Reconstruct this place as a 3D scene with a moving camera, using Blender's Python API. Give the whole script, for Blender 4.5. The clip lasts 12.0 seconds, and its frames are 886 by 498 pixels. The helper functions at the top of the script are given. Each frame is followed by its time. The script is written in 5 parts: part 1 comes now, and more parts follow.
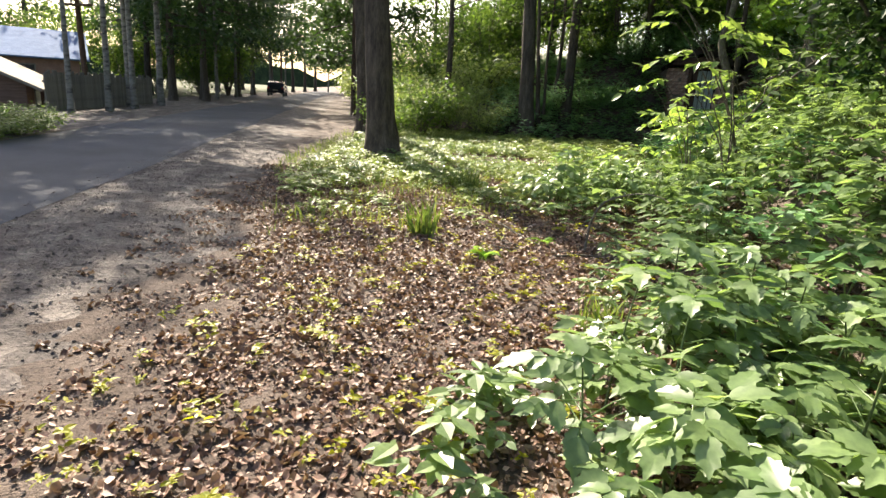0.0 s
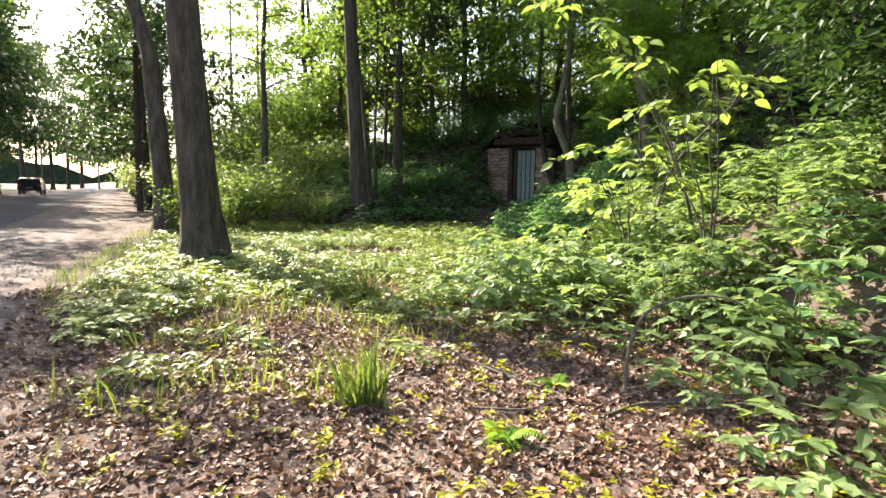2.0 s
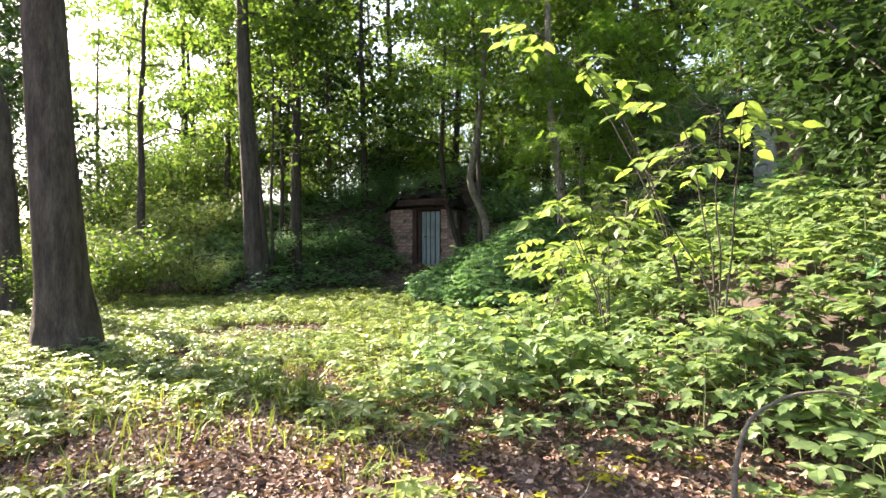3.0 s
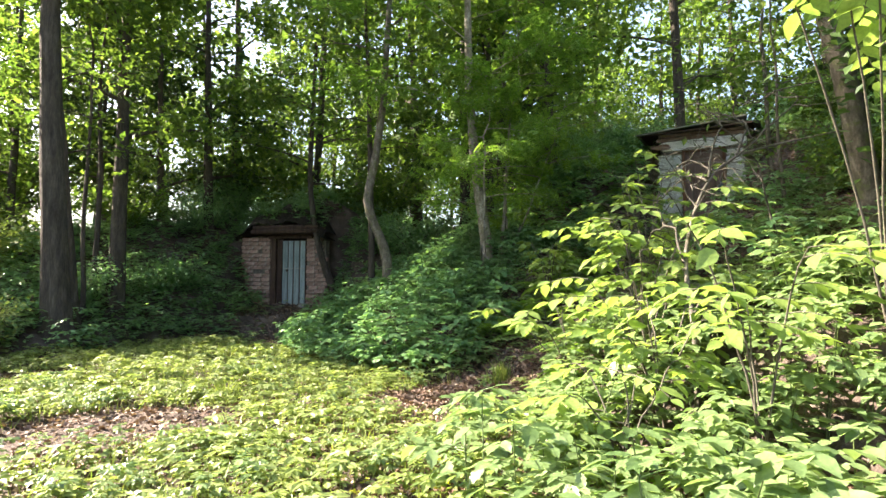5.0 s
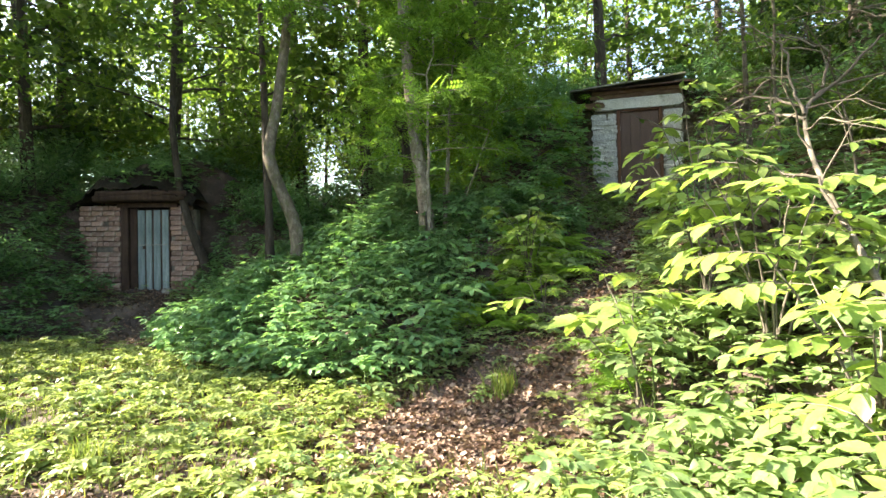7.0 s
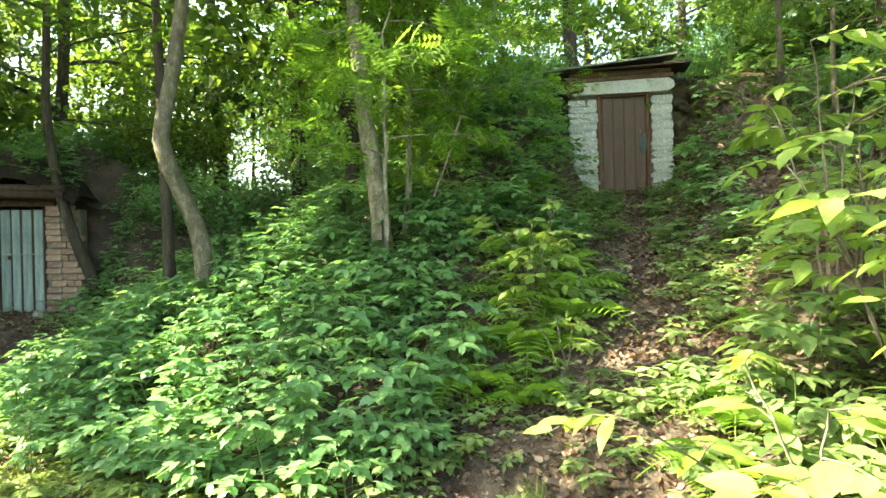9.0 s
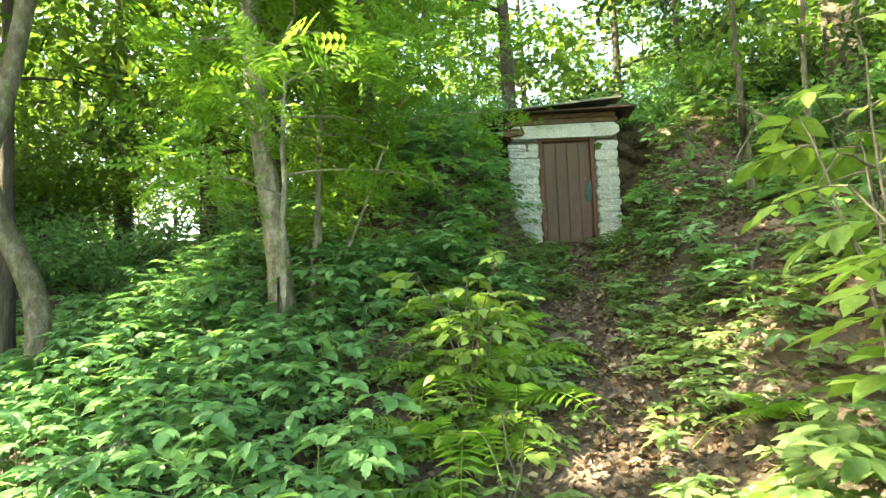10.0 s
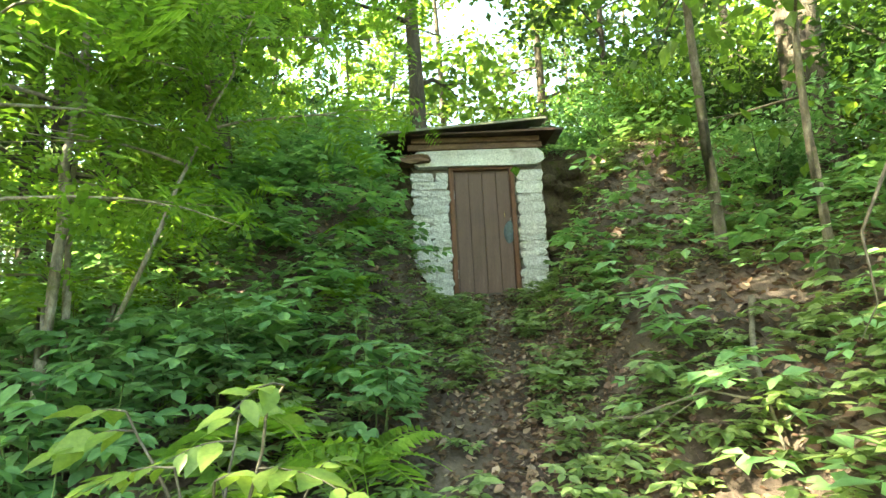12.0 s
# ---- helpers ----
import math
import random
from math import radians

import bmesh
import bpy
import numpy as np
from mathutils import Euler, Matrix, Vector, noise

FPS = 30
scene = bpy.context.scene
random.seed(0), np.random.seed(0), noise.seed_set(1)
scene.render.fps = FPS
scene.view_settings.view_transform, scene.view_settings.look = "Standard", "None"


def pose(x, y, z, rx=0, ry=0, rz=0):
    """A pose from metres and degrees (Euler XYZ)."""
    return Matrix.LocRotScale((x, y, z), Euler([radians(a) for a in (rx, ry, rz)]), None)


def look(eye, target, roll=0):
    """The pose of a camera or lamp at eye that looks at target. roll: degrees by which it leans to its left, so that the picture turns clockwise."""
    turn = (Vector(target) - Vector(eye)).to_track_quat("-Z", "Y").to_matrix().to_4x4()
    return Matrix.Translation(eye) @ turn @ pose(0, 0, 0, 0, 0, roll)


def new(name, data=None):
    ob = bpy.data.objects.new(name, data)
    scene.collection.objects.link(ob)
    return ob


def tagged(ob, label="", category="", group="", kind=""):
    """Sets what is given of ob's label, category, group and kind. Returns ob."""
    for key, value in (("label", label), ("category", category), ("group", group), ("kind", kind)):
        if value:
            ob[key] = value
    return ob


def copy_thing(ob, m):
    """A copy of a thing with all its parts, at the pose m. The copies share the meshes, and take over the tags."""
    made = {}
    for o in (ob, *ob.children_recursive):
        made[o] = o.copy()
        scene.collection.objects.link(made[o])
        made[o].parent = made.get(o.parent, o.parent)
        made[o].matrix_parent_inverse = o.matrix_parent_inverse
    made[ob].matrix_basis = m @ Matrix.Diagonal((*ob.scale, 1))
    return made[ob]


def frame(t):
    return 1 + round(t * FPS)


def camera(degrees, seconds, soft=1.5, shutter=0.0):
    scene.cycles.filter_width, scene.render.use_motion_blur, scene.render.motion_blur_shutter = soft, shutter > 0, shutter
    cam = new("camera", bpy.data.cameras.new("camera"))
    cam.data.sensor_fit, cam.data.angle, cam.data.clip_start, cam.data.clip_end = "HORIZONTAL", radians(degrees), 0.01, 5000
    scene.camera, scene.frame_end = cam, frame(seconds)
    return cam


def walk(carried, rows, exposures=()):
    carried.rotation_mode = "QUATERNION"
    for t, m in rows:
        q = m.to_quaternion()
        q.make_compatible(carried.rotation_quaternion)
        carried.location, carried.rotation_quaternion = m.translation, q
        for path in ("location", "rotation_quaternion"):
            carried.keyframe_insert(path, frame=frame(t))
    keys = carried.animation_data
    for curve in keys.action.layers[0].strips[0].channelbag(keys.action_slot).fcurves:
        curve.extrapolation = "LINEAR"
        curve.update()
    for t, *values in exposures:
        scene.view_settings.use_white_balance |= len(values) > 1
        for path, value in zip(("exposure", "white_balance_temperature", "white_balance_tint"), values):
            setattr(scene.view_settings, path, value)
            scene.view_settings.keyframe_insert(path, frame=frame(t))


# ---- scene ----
cam = camera(75.0, 12.0)
PATH = [
    (0, (-0.037, -0.744, 1.414), (-0.031, 1.187, 0.893), 3.6),
    (0.5, (-0.349, -0.14, 1.291), (-0.299, 1.785, 0.752), 3.3),
    (1, (-0.59, 0.441, 1.255), (-0.435, 2.367, 0.738), 3.0),
    (1.5, (-0.725, 1.12, 1.207), (-0.314, 3.031, 0.779), 2.1),
    (2, (-0.873, 1.815, 1.237), (-0.216, 3.693, 1.032), 1.2),
    (2.5, (-0.923, 2.497, 1.235), (-0.061, 4.299, 1.13), 0.4),
    (3, (-1.06, 3.169, 1.265), (-0.044, 4.892, 1.278), 0.1),
    (3.2, (-1.156, 3.414, 1.24), (-0.083, 5.099, 1.322), -0.1),
    (4.8, (-0.778, 5.979, 1.386), (0.66, 7.363, 1.516), 0.3),
    (5, (-0.757, 6.342, 1.354), (0.721, 7.683, 1.487), 0.2),
    (5.5, (-0.682, 7.056, 1.303), (0.891, 8.289, 1.356), -0.1),
    (6, (-0.396, 7.72, 1.346), (1.247, 8.861, 1.377), -0.6),
    (6.5, (-0.131, 8.248, 1.412), (1.57, 9.299, 1.45), -0.8),
    (7, (0.243, 8.755, 1.431), (2.003, 9.704, 1.467), -1.1),
    (7.2, (0.411, 8.96, 1.465), (2.185, 9.883, 1.502), -1.0),
    (8.8, (1.85, 9.984, 1.805), (3.701, 10.74, 1.809), -1.7),
    (9, (2.066, 10.084, 1.81), (3.922, 10.83, 1.814), -1.4),
    (9.5, (2.636, 10.278, 1.864), (4.523, 10.938, 1.926), -1.6),
    (10, (3.361, 10.346, 1.9), (5.276, 10.892, 2.082), -1.9),
    (10.5, (4.028, 10.4, 1.911), (5.96, 10.876, 2.116), -2.1),
    (11, (4.654, 10.397, 2.098), (6.602, 10.804, 2.3), -2.3),
    (11.5, (5.315, 10.32, 2.239), (7.273, 10.655, 2.468), -2.6),
    (12, (5.477, 10.263, 2.315), (7.43, 10.574, 2.61), -2.9),
]
EXPOSURES = [(0, 1.95, 7000, 13), (1, 2.0, 7000, 14), (2, 2.45, 7000, 17), (3, 2.7, 7000, 20), (4.8, 2.9, 7000, 17), (7.2, 3.3, 7200, 12), (8.8, 3.85, 8100, -2), (10, 4.2, 8400, -7), (12, 4.45, 8300, -6)]
walk(cam, [(t, look(eye, target, roll)) for t, eye, target, roll in PATH], EXPOSURES)

# ---- world and sun ----
SUN_AZ, SUN_EL = (-0.42, 0.91), 36.0
world = bpy.data.worlds.new("world")
scene.world = world
world.use_nodes = True
wn = world.node_tree
sky = wn.nodes.new("ShaderNodeTexSky")
sky.sky_type, sky.sun_disc = "NISHITA", False
sky.sun_elevation = radians(SUN_EL)
sky.sun_rotation = math.atan2(SUN_AZ[0], SUN_AZ[1])
sky.dust_density = 2.5
wn.nodes["Background"].inputs[1].default_value = 0.10
wn.links.new(sky.outputs[0], wn.nodes["Background"].inputs[0])
sun = new("sun", bpy.data.lights.new("sun", "SUN"))
sun.data.energy, sun.data.angle, sun.data.color = 5.0, radians(0.5), (1.0, 0.93, 0.80)
toward = Vector((SUN_AZ[0], SUN_AZ[1], math.tan(radians(SUN_EL))))
sun.matrix_world = look(toward * 40, (0, 0, 0))

# ---- materials ----


def nodes_of(name):
    m = bpy.data.materials.new(name)
    m.use_nodes = True
    return m, m.node_tree, m.node_tree.nodes["Principled BSDF"]


def ramp(nt, fac, stops):
    r = nt.nodes.new("ShaderNodeValToRGB")
    while len(r.color_ramp.elements) < len(stops):
        r.color_ramp.elements.new(0.5)
    for e, (p, c) in zip(r.color_ramp.elements, stops):
        e.position, e.color = p, (*c, 1)
    nt.links.new(fac, r.inputs[0])
    return r.outputs[0]


def noise_node(nt, scale, detail=5, rough=0.6, stretch=None):
    co = nt.nodes.new("ShaderNodeTexCoord")
    out = co.outputs["Object"]
    if stretch:
        mp = nt.nodes.new("ShaderNodeMapping")
        mp.inputs["Scale"].default_value = stretch
        nt.links.new(out, mp.inputs[0])
        out = mp.outputs[0]
    n = nt.nodes.new("ShaderNodeTexNoise")
    n.inputs["Scale"].default_value, n.inputs["Detail"].default_value, n.inputs["Roughness"].default_value = scale, detail, rough
    nt.links.new(out, n.inputs["Vector"])
    return n.outputs[0]


def mix_rgb(nt, fac, a, b, mode="MIX"):
    x = nt.nodes.new("ShaderNodeMix")
    x.data_type, x.blend_type = "RGBA", mode
    for s, v in ((x.inputs[0], fac), (x.inputs[6], a), (x.inputs[7], b)):
        if isinstance(v, (int, float)):
            s.default_value = v
        elif isinstance(v, tuple):
            s.default_value = (*v, 1)
        else:
            nt.links.new(v, s)
    return x.outputs[2]


def surface(name, stops, scale=6, fine=60, rough=0.85, bump=0.4, depth=0.02, stretch=None, vary=0.35, metal=0.0, stain=None):
    """A weathered surface: broad colour change, fine grain, relief, and a tone of its own for each piece."""
    m, nt, b = nodes_of(name)
    broad, grain = noise_node(nt, scale, 6, 0.65, stretch), noise_node(nt, fine, 4, 0.7, stretch)
    c = ramp(nt, broad, stops)
    g = ramp(nt, grain, [(0.3, (0.62, 0.62, 0.62)), (0.7, (1.25, 1.25, 1.25))])
    c = mix_rgb(nt, 1.0, c, g, "MULTIPLY")
    info = nt.nodes.new("ShaderNodeObjectInfo")
    tone = ramp(nt, info.outputs["Random"], [(0, (1 - vary,) * 3), (1, (1 + vary * 0.6,) * 3)])
    c = mix_rgb(nt, 1.0, c, tone, "MULTIPLY")
    if stain:
        mask = ramp(nt, noise_node(nt, stain[1], 6, 0.7), [(stain[2], (0, 0, 0)), (stain[2] + 0.12, (1, 1, 1))])
        c = mix_rgb(nt, mask, c, stain[0])
    nt.links.new(c, b.inputs["Base Color"])
    b.inputs["Roughness"].default_value, b.inputs["Metallic"].default_value = rough, metal
    b.inputs["Specular IOR Level"].default_value = 0.3
    bp = nt.nodes.new("ShaderNodeBump")
    bp.inputs["Strength"].default_value, bp.inputs["Distance"].default_value = bump, depth
    add = nt.nodes.new("ShaderNodeMath")
    nt.links.new(broad, add.inputs[0]), nt.links.new(grain, add.inputs[1])
    nt.links.new(add.outputs[0], bp.inputs["Height"])
    nt.links.new(bp.outputs[0], b.inputs["Normal"])
    return m


def leafy(name, dark, light, through_light=0.45, rough=0.45, gloss=0.35, glow=1.6, mid=None):
    """Leaves: each its own tone, partly letting light through."""
    m, nt, b = nodes_of(name)
    geo, info = nt.nodes.new("ShaderNodeNewGeometry"), nt.nodes.new("ShaderNodeObjectInfo")
    c = ramp(nt, geo.outputs["Random Per Island"], [(0, dark), (0.72, mid), (1, light)] if mid else [(0, dark), (1, light)])
    tone = ramp(nt, info.outputs["Random"], [(0, (0.8, 0.85, 0.8)), (1, (1.15, 1.1, 1.05))])
    c = mix_rgb(nt, 1.0, c, tone, "MULTIPLY")
    c = mix_rgb(nt, 1.0, c, ramp(nt, noise_node(nt, 35, 3), [(0.35, (0.8, 0.82, 0.8)), (0.65, (1.15, 1.12, 1.1))]), "MULTIPLY")
    nt.links.new(c, b.inputs["Base Color"])
    b.inputs["Roughness"].default_value, b.inputs["Specular IOR Level"].default_value = rough, gloss
    if through_light:
        tr, mx = nt.nodes.new("ShaderNodeBsdfTranslucent"), nt.nodes.new("ShaderNodeMixShader")
        nt.links.new(mix_rgb(nt, 1.0, c, (glow * 1.08, glow * 1.1, glow * 0.65), "MULTIPLY"), tr.inputs[0])
        mx.inputs[0].default_value = through_light
        out = nt.nodes["Material Output"]
        nt.links.new(b.outputs[0], mx.inputs[1]), nt.links.new(tr.outputs[0], mx.inputs[2])
        nt.links.new(mx.outputs[0], out.inputs[0])
    return m


SOIL = surface("soil", [(0.3, (0.036, 0.026, 0.021)), (0.5, (0.09, 0.067, 0.054)), (0.7, (0.17, 0.132, 0.107))], 1.6, 40, 0.95, 0.9, 0.03, vary=0)
GRAVEL = surface("gravel", [(0.3, (0.045, 0.038, 0.035)), (0.5, (0.11, 0.094, 0.085)), (0.72, (0.25, 0.22, 0.195))], 2.6, 22, 0.92, 1.0, 0.05, vary=0)
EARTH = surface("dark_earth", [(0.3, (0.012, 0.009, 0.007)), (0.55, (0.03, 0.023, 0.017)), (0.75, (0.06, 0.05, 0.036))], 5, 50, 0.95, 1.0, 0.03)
ASPHALT = surface("asphalt", [(0.3, (0.034, 0.038, 0.048)), (0.6, (0.058, 0.064, 0.078)), (0.8, (0.115, 0.118, 0.125))], 0.6, 90, 0.95, 0.5, 0.008, vary=0)
BARK_GREY = surface("bark_grey", [(0.3, (0.04, 0.030, 0.022)), (0.5, (0.09, 0.068, 0.050)), (0.72, (0.16, 0.125, 0.095))], 9, 50, 0.95, 1.0, 0.03, (1, 1, 0.22), 0.2)
BARK_DARK = surface("bark_dark", [(0.3, (0.035, 0.028, 0.022)), (0.55, (0.08, 0.065, 0.05)), (0.75, (0.14, 0.12, 0.095))], 9, 45, 0.95, 1.0, 0.04, (1, 1, 0.2), 0.2)
BARK_MOSS = surface("bark_mossy", [(0.3, (0.06, 0.05, 0.036)), (0.5, (0.12, 0.10, 0.075)), (0.7, (0.22, 0.195, 0.155))], 14, 60, 0.95, 0.8, 0.015, (1, 1, 0.5), 0.15, stain=((0.09, 0.10, 0.04), 9, 0.52))
BARK_PALE = surface("bark_pale", [(0.3, (0.12, 0.10, 0.075)), (0.5, (0.23, 0.20, 0.155)), (0.7, (0.40, 0.37, 0.31))], 14, 60, 0.95, 0.8, 0.015, (1, 1, 0.5), 0.15, stain=((0.10, 0.11, 0.045), 9, 0.54))
BARK_BIRCH = surface("bark_birch", [(0.36, (0.05, 0.045, 0.04)), (0.48, (0.15, 0.14, 0.12)), (0.75, (0.27, 0.26, 0.23))], 5, 40, 0.8, 0.4, 0.01, (0.5, 0.5, 1.6), 0.15)
TWIG = surface("dry_twig", [(0.3, (0.06, 0.052, 0.04)), (0.7, (0.17, 0.15, 0.118))], 30, 90, 0.9, 0.6, 0.004, None, 0.25)
STEM = surface("green_stem", [(0.3, (0.07, 0.11, 0.03)), (0.7, (0.15, 0.19, 0.07))], 20, 90, 0.6, 0.2, 0.002)
LITTER = leafy("dry_leaf", (0.060, 0.030, 0.022), (0.46, 0.33, 0.27), 0.12, 0.55, 0.3, 1.2, (0.25, 0.15, 0.115))
HERB = leafy("herb_leaf", (0.095, 0.16, 0.065), (0.20, 0.285, 0.125), 0.40, 0.36, 0.5, 1.5)
HERB_DEEP = leafy("herb_leaf_deep", (0.09, 0.20, 0.09), (0.19, 0.33, 0.15), 0.38, 0.36, 0.5, 1.6)
GROUNDCOVER = leafy("ground_cover_leaf", (0.11, 0.165, 0.045), (0.29, 0.355, 0.13), 0.42, 0.42, 0.45, 1.5)
SPROUT = leafy("sprout_leaf", (0.17, 0.20, 0.015), (0.33, 0.33, 0.02), 0.5, 0.45, 0.3, 1.4)
GRASS = leafy("grass_blade", (0.08, 0.13, 0.03), (0.20, 0.24, 0.07), 0.4, 0.5, 0.3, 1.3)
FERN = leafy("fern_pinna", (0.12, 0.225, 0.04), (0.20, 0.33, 0.07), 0.45, 0.5, 0.25, 1.6)
HAZEL = leafy("sapling_leaf", (0.14, 0.225, 0.055), (0.235, 0.325, 0.10), 0.45, 0.4, 0.5, 1.5)
CANOPY = leafy("canopy_leaf", (0.045, 0.09, 0.020), (0.115, 0.175, 0.040), 0.5, 0.5, 0.3, 1.9)
# Darker canopy leaf; on the bank bushes its darkness stands in for shade.
CANOPY_DARK = leafy("canopy_leaf_dark", (0.022, 0.052, 0.018), (0.055, 0.10, 0.03), 0.28, 0.5, 0.3, 1.4)
ROWAN = leafy("rowan_leaflet", (0.075, 0.155, 0.026), (0.15, 0.25, 0.05), 0.48, 0.5, 0.25, 1.8)
WHITEWASH = surface("whitewashed_stone", [(0.25, (0.40, 0.385, 0.33)), (0.45, (0.50, 0.495, 0.455)), (0.7, (0.66, 0.66, 0.625))], 5, 40, 0.92, 0.9, 0.02, None, 0.12, stain=((0.20, 0.19, 0.11), 4, 0.66))
LINTEL_PLASTER = surface("whitewashed_plaster", [(0.3, (0.50, 0.485, 0.42)), (0.6, (0.68, 0.67, 0.61))], 3, 40, 0.92, 0.7, 0.015, None, 0.1, stain=((0.20, 0.17, 0.115), 2.5, 0.62))
RUBBLE = surface("mossy_rubble", [(0.3, (0.055, 0.045, 0.03)), (0.5, (0.14, 0.11, 0.07)), (0.72, (0.26, 0.21, 0.14))], 5, 40, 0.95, 1.0, 0.04, None, 0.35, stain=((0.07, 0.085, 0.02), 5, 0.52))
BROWN_PAINT = surface("brown_door_paint", [(0.3, (0.085, 0.048, 0.036)), (0.6, (0.125, 0.075, 0.056)), (0.8, (0.17, 0.11, 0.085))], 4, 60, 0.55, 0.4, 0.004, (3, 3, 0.35), 0.12)
RUST_WOOD = surface("worn_frame_wood", [(0.3, (0.09, 0.045, 0.028)), (0.6, (0.18, 0.085, 0.05)), (0.8, (0.26, 0.14, 0.09))], 6, 60, 0.8, 0.6, 0.006, (2, 2, 0.4), 0.15)
OLD_TIMBER = surface("old_timber", [(0.3, (0.09, 0.055, 0.035)), (0.6, (0.20, 0.125, 0.08)), (0.8, (0.30, 0.20, 0.13))], 5, 50, 0.9, 0.7, 0.008, (1, 0.3, 3), 0.2)
GREY_TIMBER = surface("grey_timber", [(0.3, (0.10, 0.095, 0.085)), (0.6, (0.20, 0.19, 0.165)), (0.8, (0.29, 0.28, 0.25))], 4, 50, 0.9, 0.6, 0.008, None, 0.25)
ROOFING = surface("mossy_roof_sheet", [(0.3, (0.10, 0.10, 0.075)), (0.55, (0.17, 0.17, 0.13)), (0.8, (0.25, 0.25, 0.20))], 4, 40, 0.85, 0.6, 0.01, None, 0.2, stain=((0.09, 0.115, 0.03), 3, 0.5))
BLUE_PAINT = surface("faded_blue_paint", [(0.3, (0.13, 0.18, 0.18)), (0.5, (0.26, 0.325, 0.32)), (0.75, (0.42, 0.47, 0.45))], 6, 60, 0.75, 0.6, 0.004, (3, 3, 0.18), 0.3, stain=((0.13, 0.10, 0.075), 7, 0.62))
DARK_TIMBER = surface("dark_timber", [(0.3, (0.03, 0.018, 0.013)), (0.6, (0.075, 0.045, 0.032)), (0.8, (0.12, 0.08, 0.06))], 5, 50, 0.9, 0.7, 0.008, (2, 2, 0.4), 0.15)
BRICK = surface("old_brick", [(0.3, (0.25, 0.15, 0.115)), (0.55, (0.38, 0.245, 0.195)), (0.8, (0.48, 0.36, 0.30))], 7, 60, 0.95, 0.8, 0.008, None, 0.35, stain=((0.44, 0.40, 0.33), 3, 0.49))
MORTAR = surface("old_mortar", [(0.3, (0.10, 0.085, 0.07)), (0.7, (0.24, 0.21, 0.17))], 12, 60, 0.95, 0.9, 0.01)
STEEL = surface("worn_steel", [(0.3, (0.20, 0.19, 0.17)), (0.7, (0.42, 0.40, 0.36))], 30, 90, 0.5, 0.2, 0.001, metal=0.8)
BRASS = surface("dull_brass", [(0.3, (0.40, 0.27, 0.10)), (0.7, (0.62, 0.46, 0.20))], 30, 90, 0.45, 0.2, 0.001, metal=0.7)
RUBBER = surface("dark_rubber", [(0.3, (0.035, 0.05, 0.055)), (0.7, (0.09, 0.12, 0.13))], 12, 70, 0.6, 0.3, 0.003)
STONE = surface("pale_stone", [(0.3, (0.25, 0.23, 0.20)), (0.7, (0.48, 0.45, 0.40))], 12, 60, 0.9, 0.6, 0.006)

# ---- mesh helpers ----
rng = np.random.default_rng(7)


def np_mesh(name, verts, faces, smooth=False):
    """A mesh out of vertex rows and arrays of equal-sided faces."""
    me = bpy.data.meshes.new(name)
    verts = np.asarray(verts, dtype=np.float32)
    faces = [np.asarray(f, dtype=np.int32) for f in faces if len(f)]
    me.vertices.add(len(verts))
    me.vertices.foreach_set("co", verts.ravel())
    loops = np.concatenate([f.ravel() for f in faces])
    sizes = np.concatenate([np.full(len(f), f.shape[1], dtype=np.int32) for f in faces])
    me.loops.add(len(loops))
    me.loops.foreach_set("vertex_index", loops)
    me.polygons.add(len(sizes))
    me.polygons.foreach_set("loop_start", np.concatenate([[0], np.cumsum(sizes)[:-1]]).astype(np.int32))
    me.polygons.foreach_set("use_smooth", np.full(len(sizes), smooth))
    me.update(calc_edges=True)
    return me


def part(name, data, material, parent=None, label=""):
    """One mesh object, from a bmesh or a mesh, under a thing or a part."""
    if isinstance(data, bmesh.types.BMesh):
        me = bpy.data.meshes.new(name)
        data.to_mesh(me)
        data.free()
        data = me
    if not data.materials:
        data.materials.append(material)
    ob = new(name, data)
    ob.parent = parent
    return tagged(ob, label) if label else ob


def thing(name, label, category, group="", m=None):
    ob = tagged(new(name), label, category, group)
    if m is not None:
        ob.matrix_basis = m
    return ob


def turns(yaw, pitch, roll):
    """Rotation matrices for leaves that point along +y and face +z."""
    cy, sy, cp, sp, cr, sr = np.cos(yaw), np.sin(yaw), np.cos(pitch), np.sin(pitch), np.cos(roll), np.sin(roll)
    o, i = np.zeros_like(cy), np.ones_like(cy)
    Z = np.stack([cy, -sy, o, sy, cy, o, o, o, i], -1).reshape(-1, 3, 3)
    X = np.stack([i, o, o, o, cp, -sp, o, sp, cp], -1).reshape(-1, 3, 3)
    Y = np.stack([cr, o, sr, o, i, o, -sr, o, cr], -1).reshape(-1, 3, 3)
    return Z @ X @ Y


DIAMOND = (np.array([(0, 0, 0), (0.30, 0.45, 0.06), (0, 1, -0.04), (-0.30, 0.45, 0.06)]), [np.array([(0, 1, 2), (0, 2, 3)])])
OVATE = (np.array([(0, 0, 0), (0.22, 0.16, 0.04), (0.29, 0.45, 0.05), (0.17, 0.75, 0.01), (0, 1.02, -0.10), (-0.17, 0.75, 0.01), (-0.29, 0.45, 0.05), (-0.22, 0.16, 0.04), (0, 0.45, 0.0)]),
         [np.array([(0, 1, 8), (1, 2, 8), (2, 3, 8), (3, 4, 8), (4, 5, 8), (5, 6, 8), (6, 7, 8), (7, 0, 8)])])
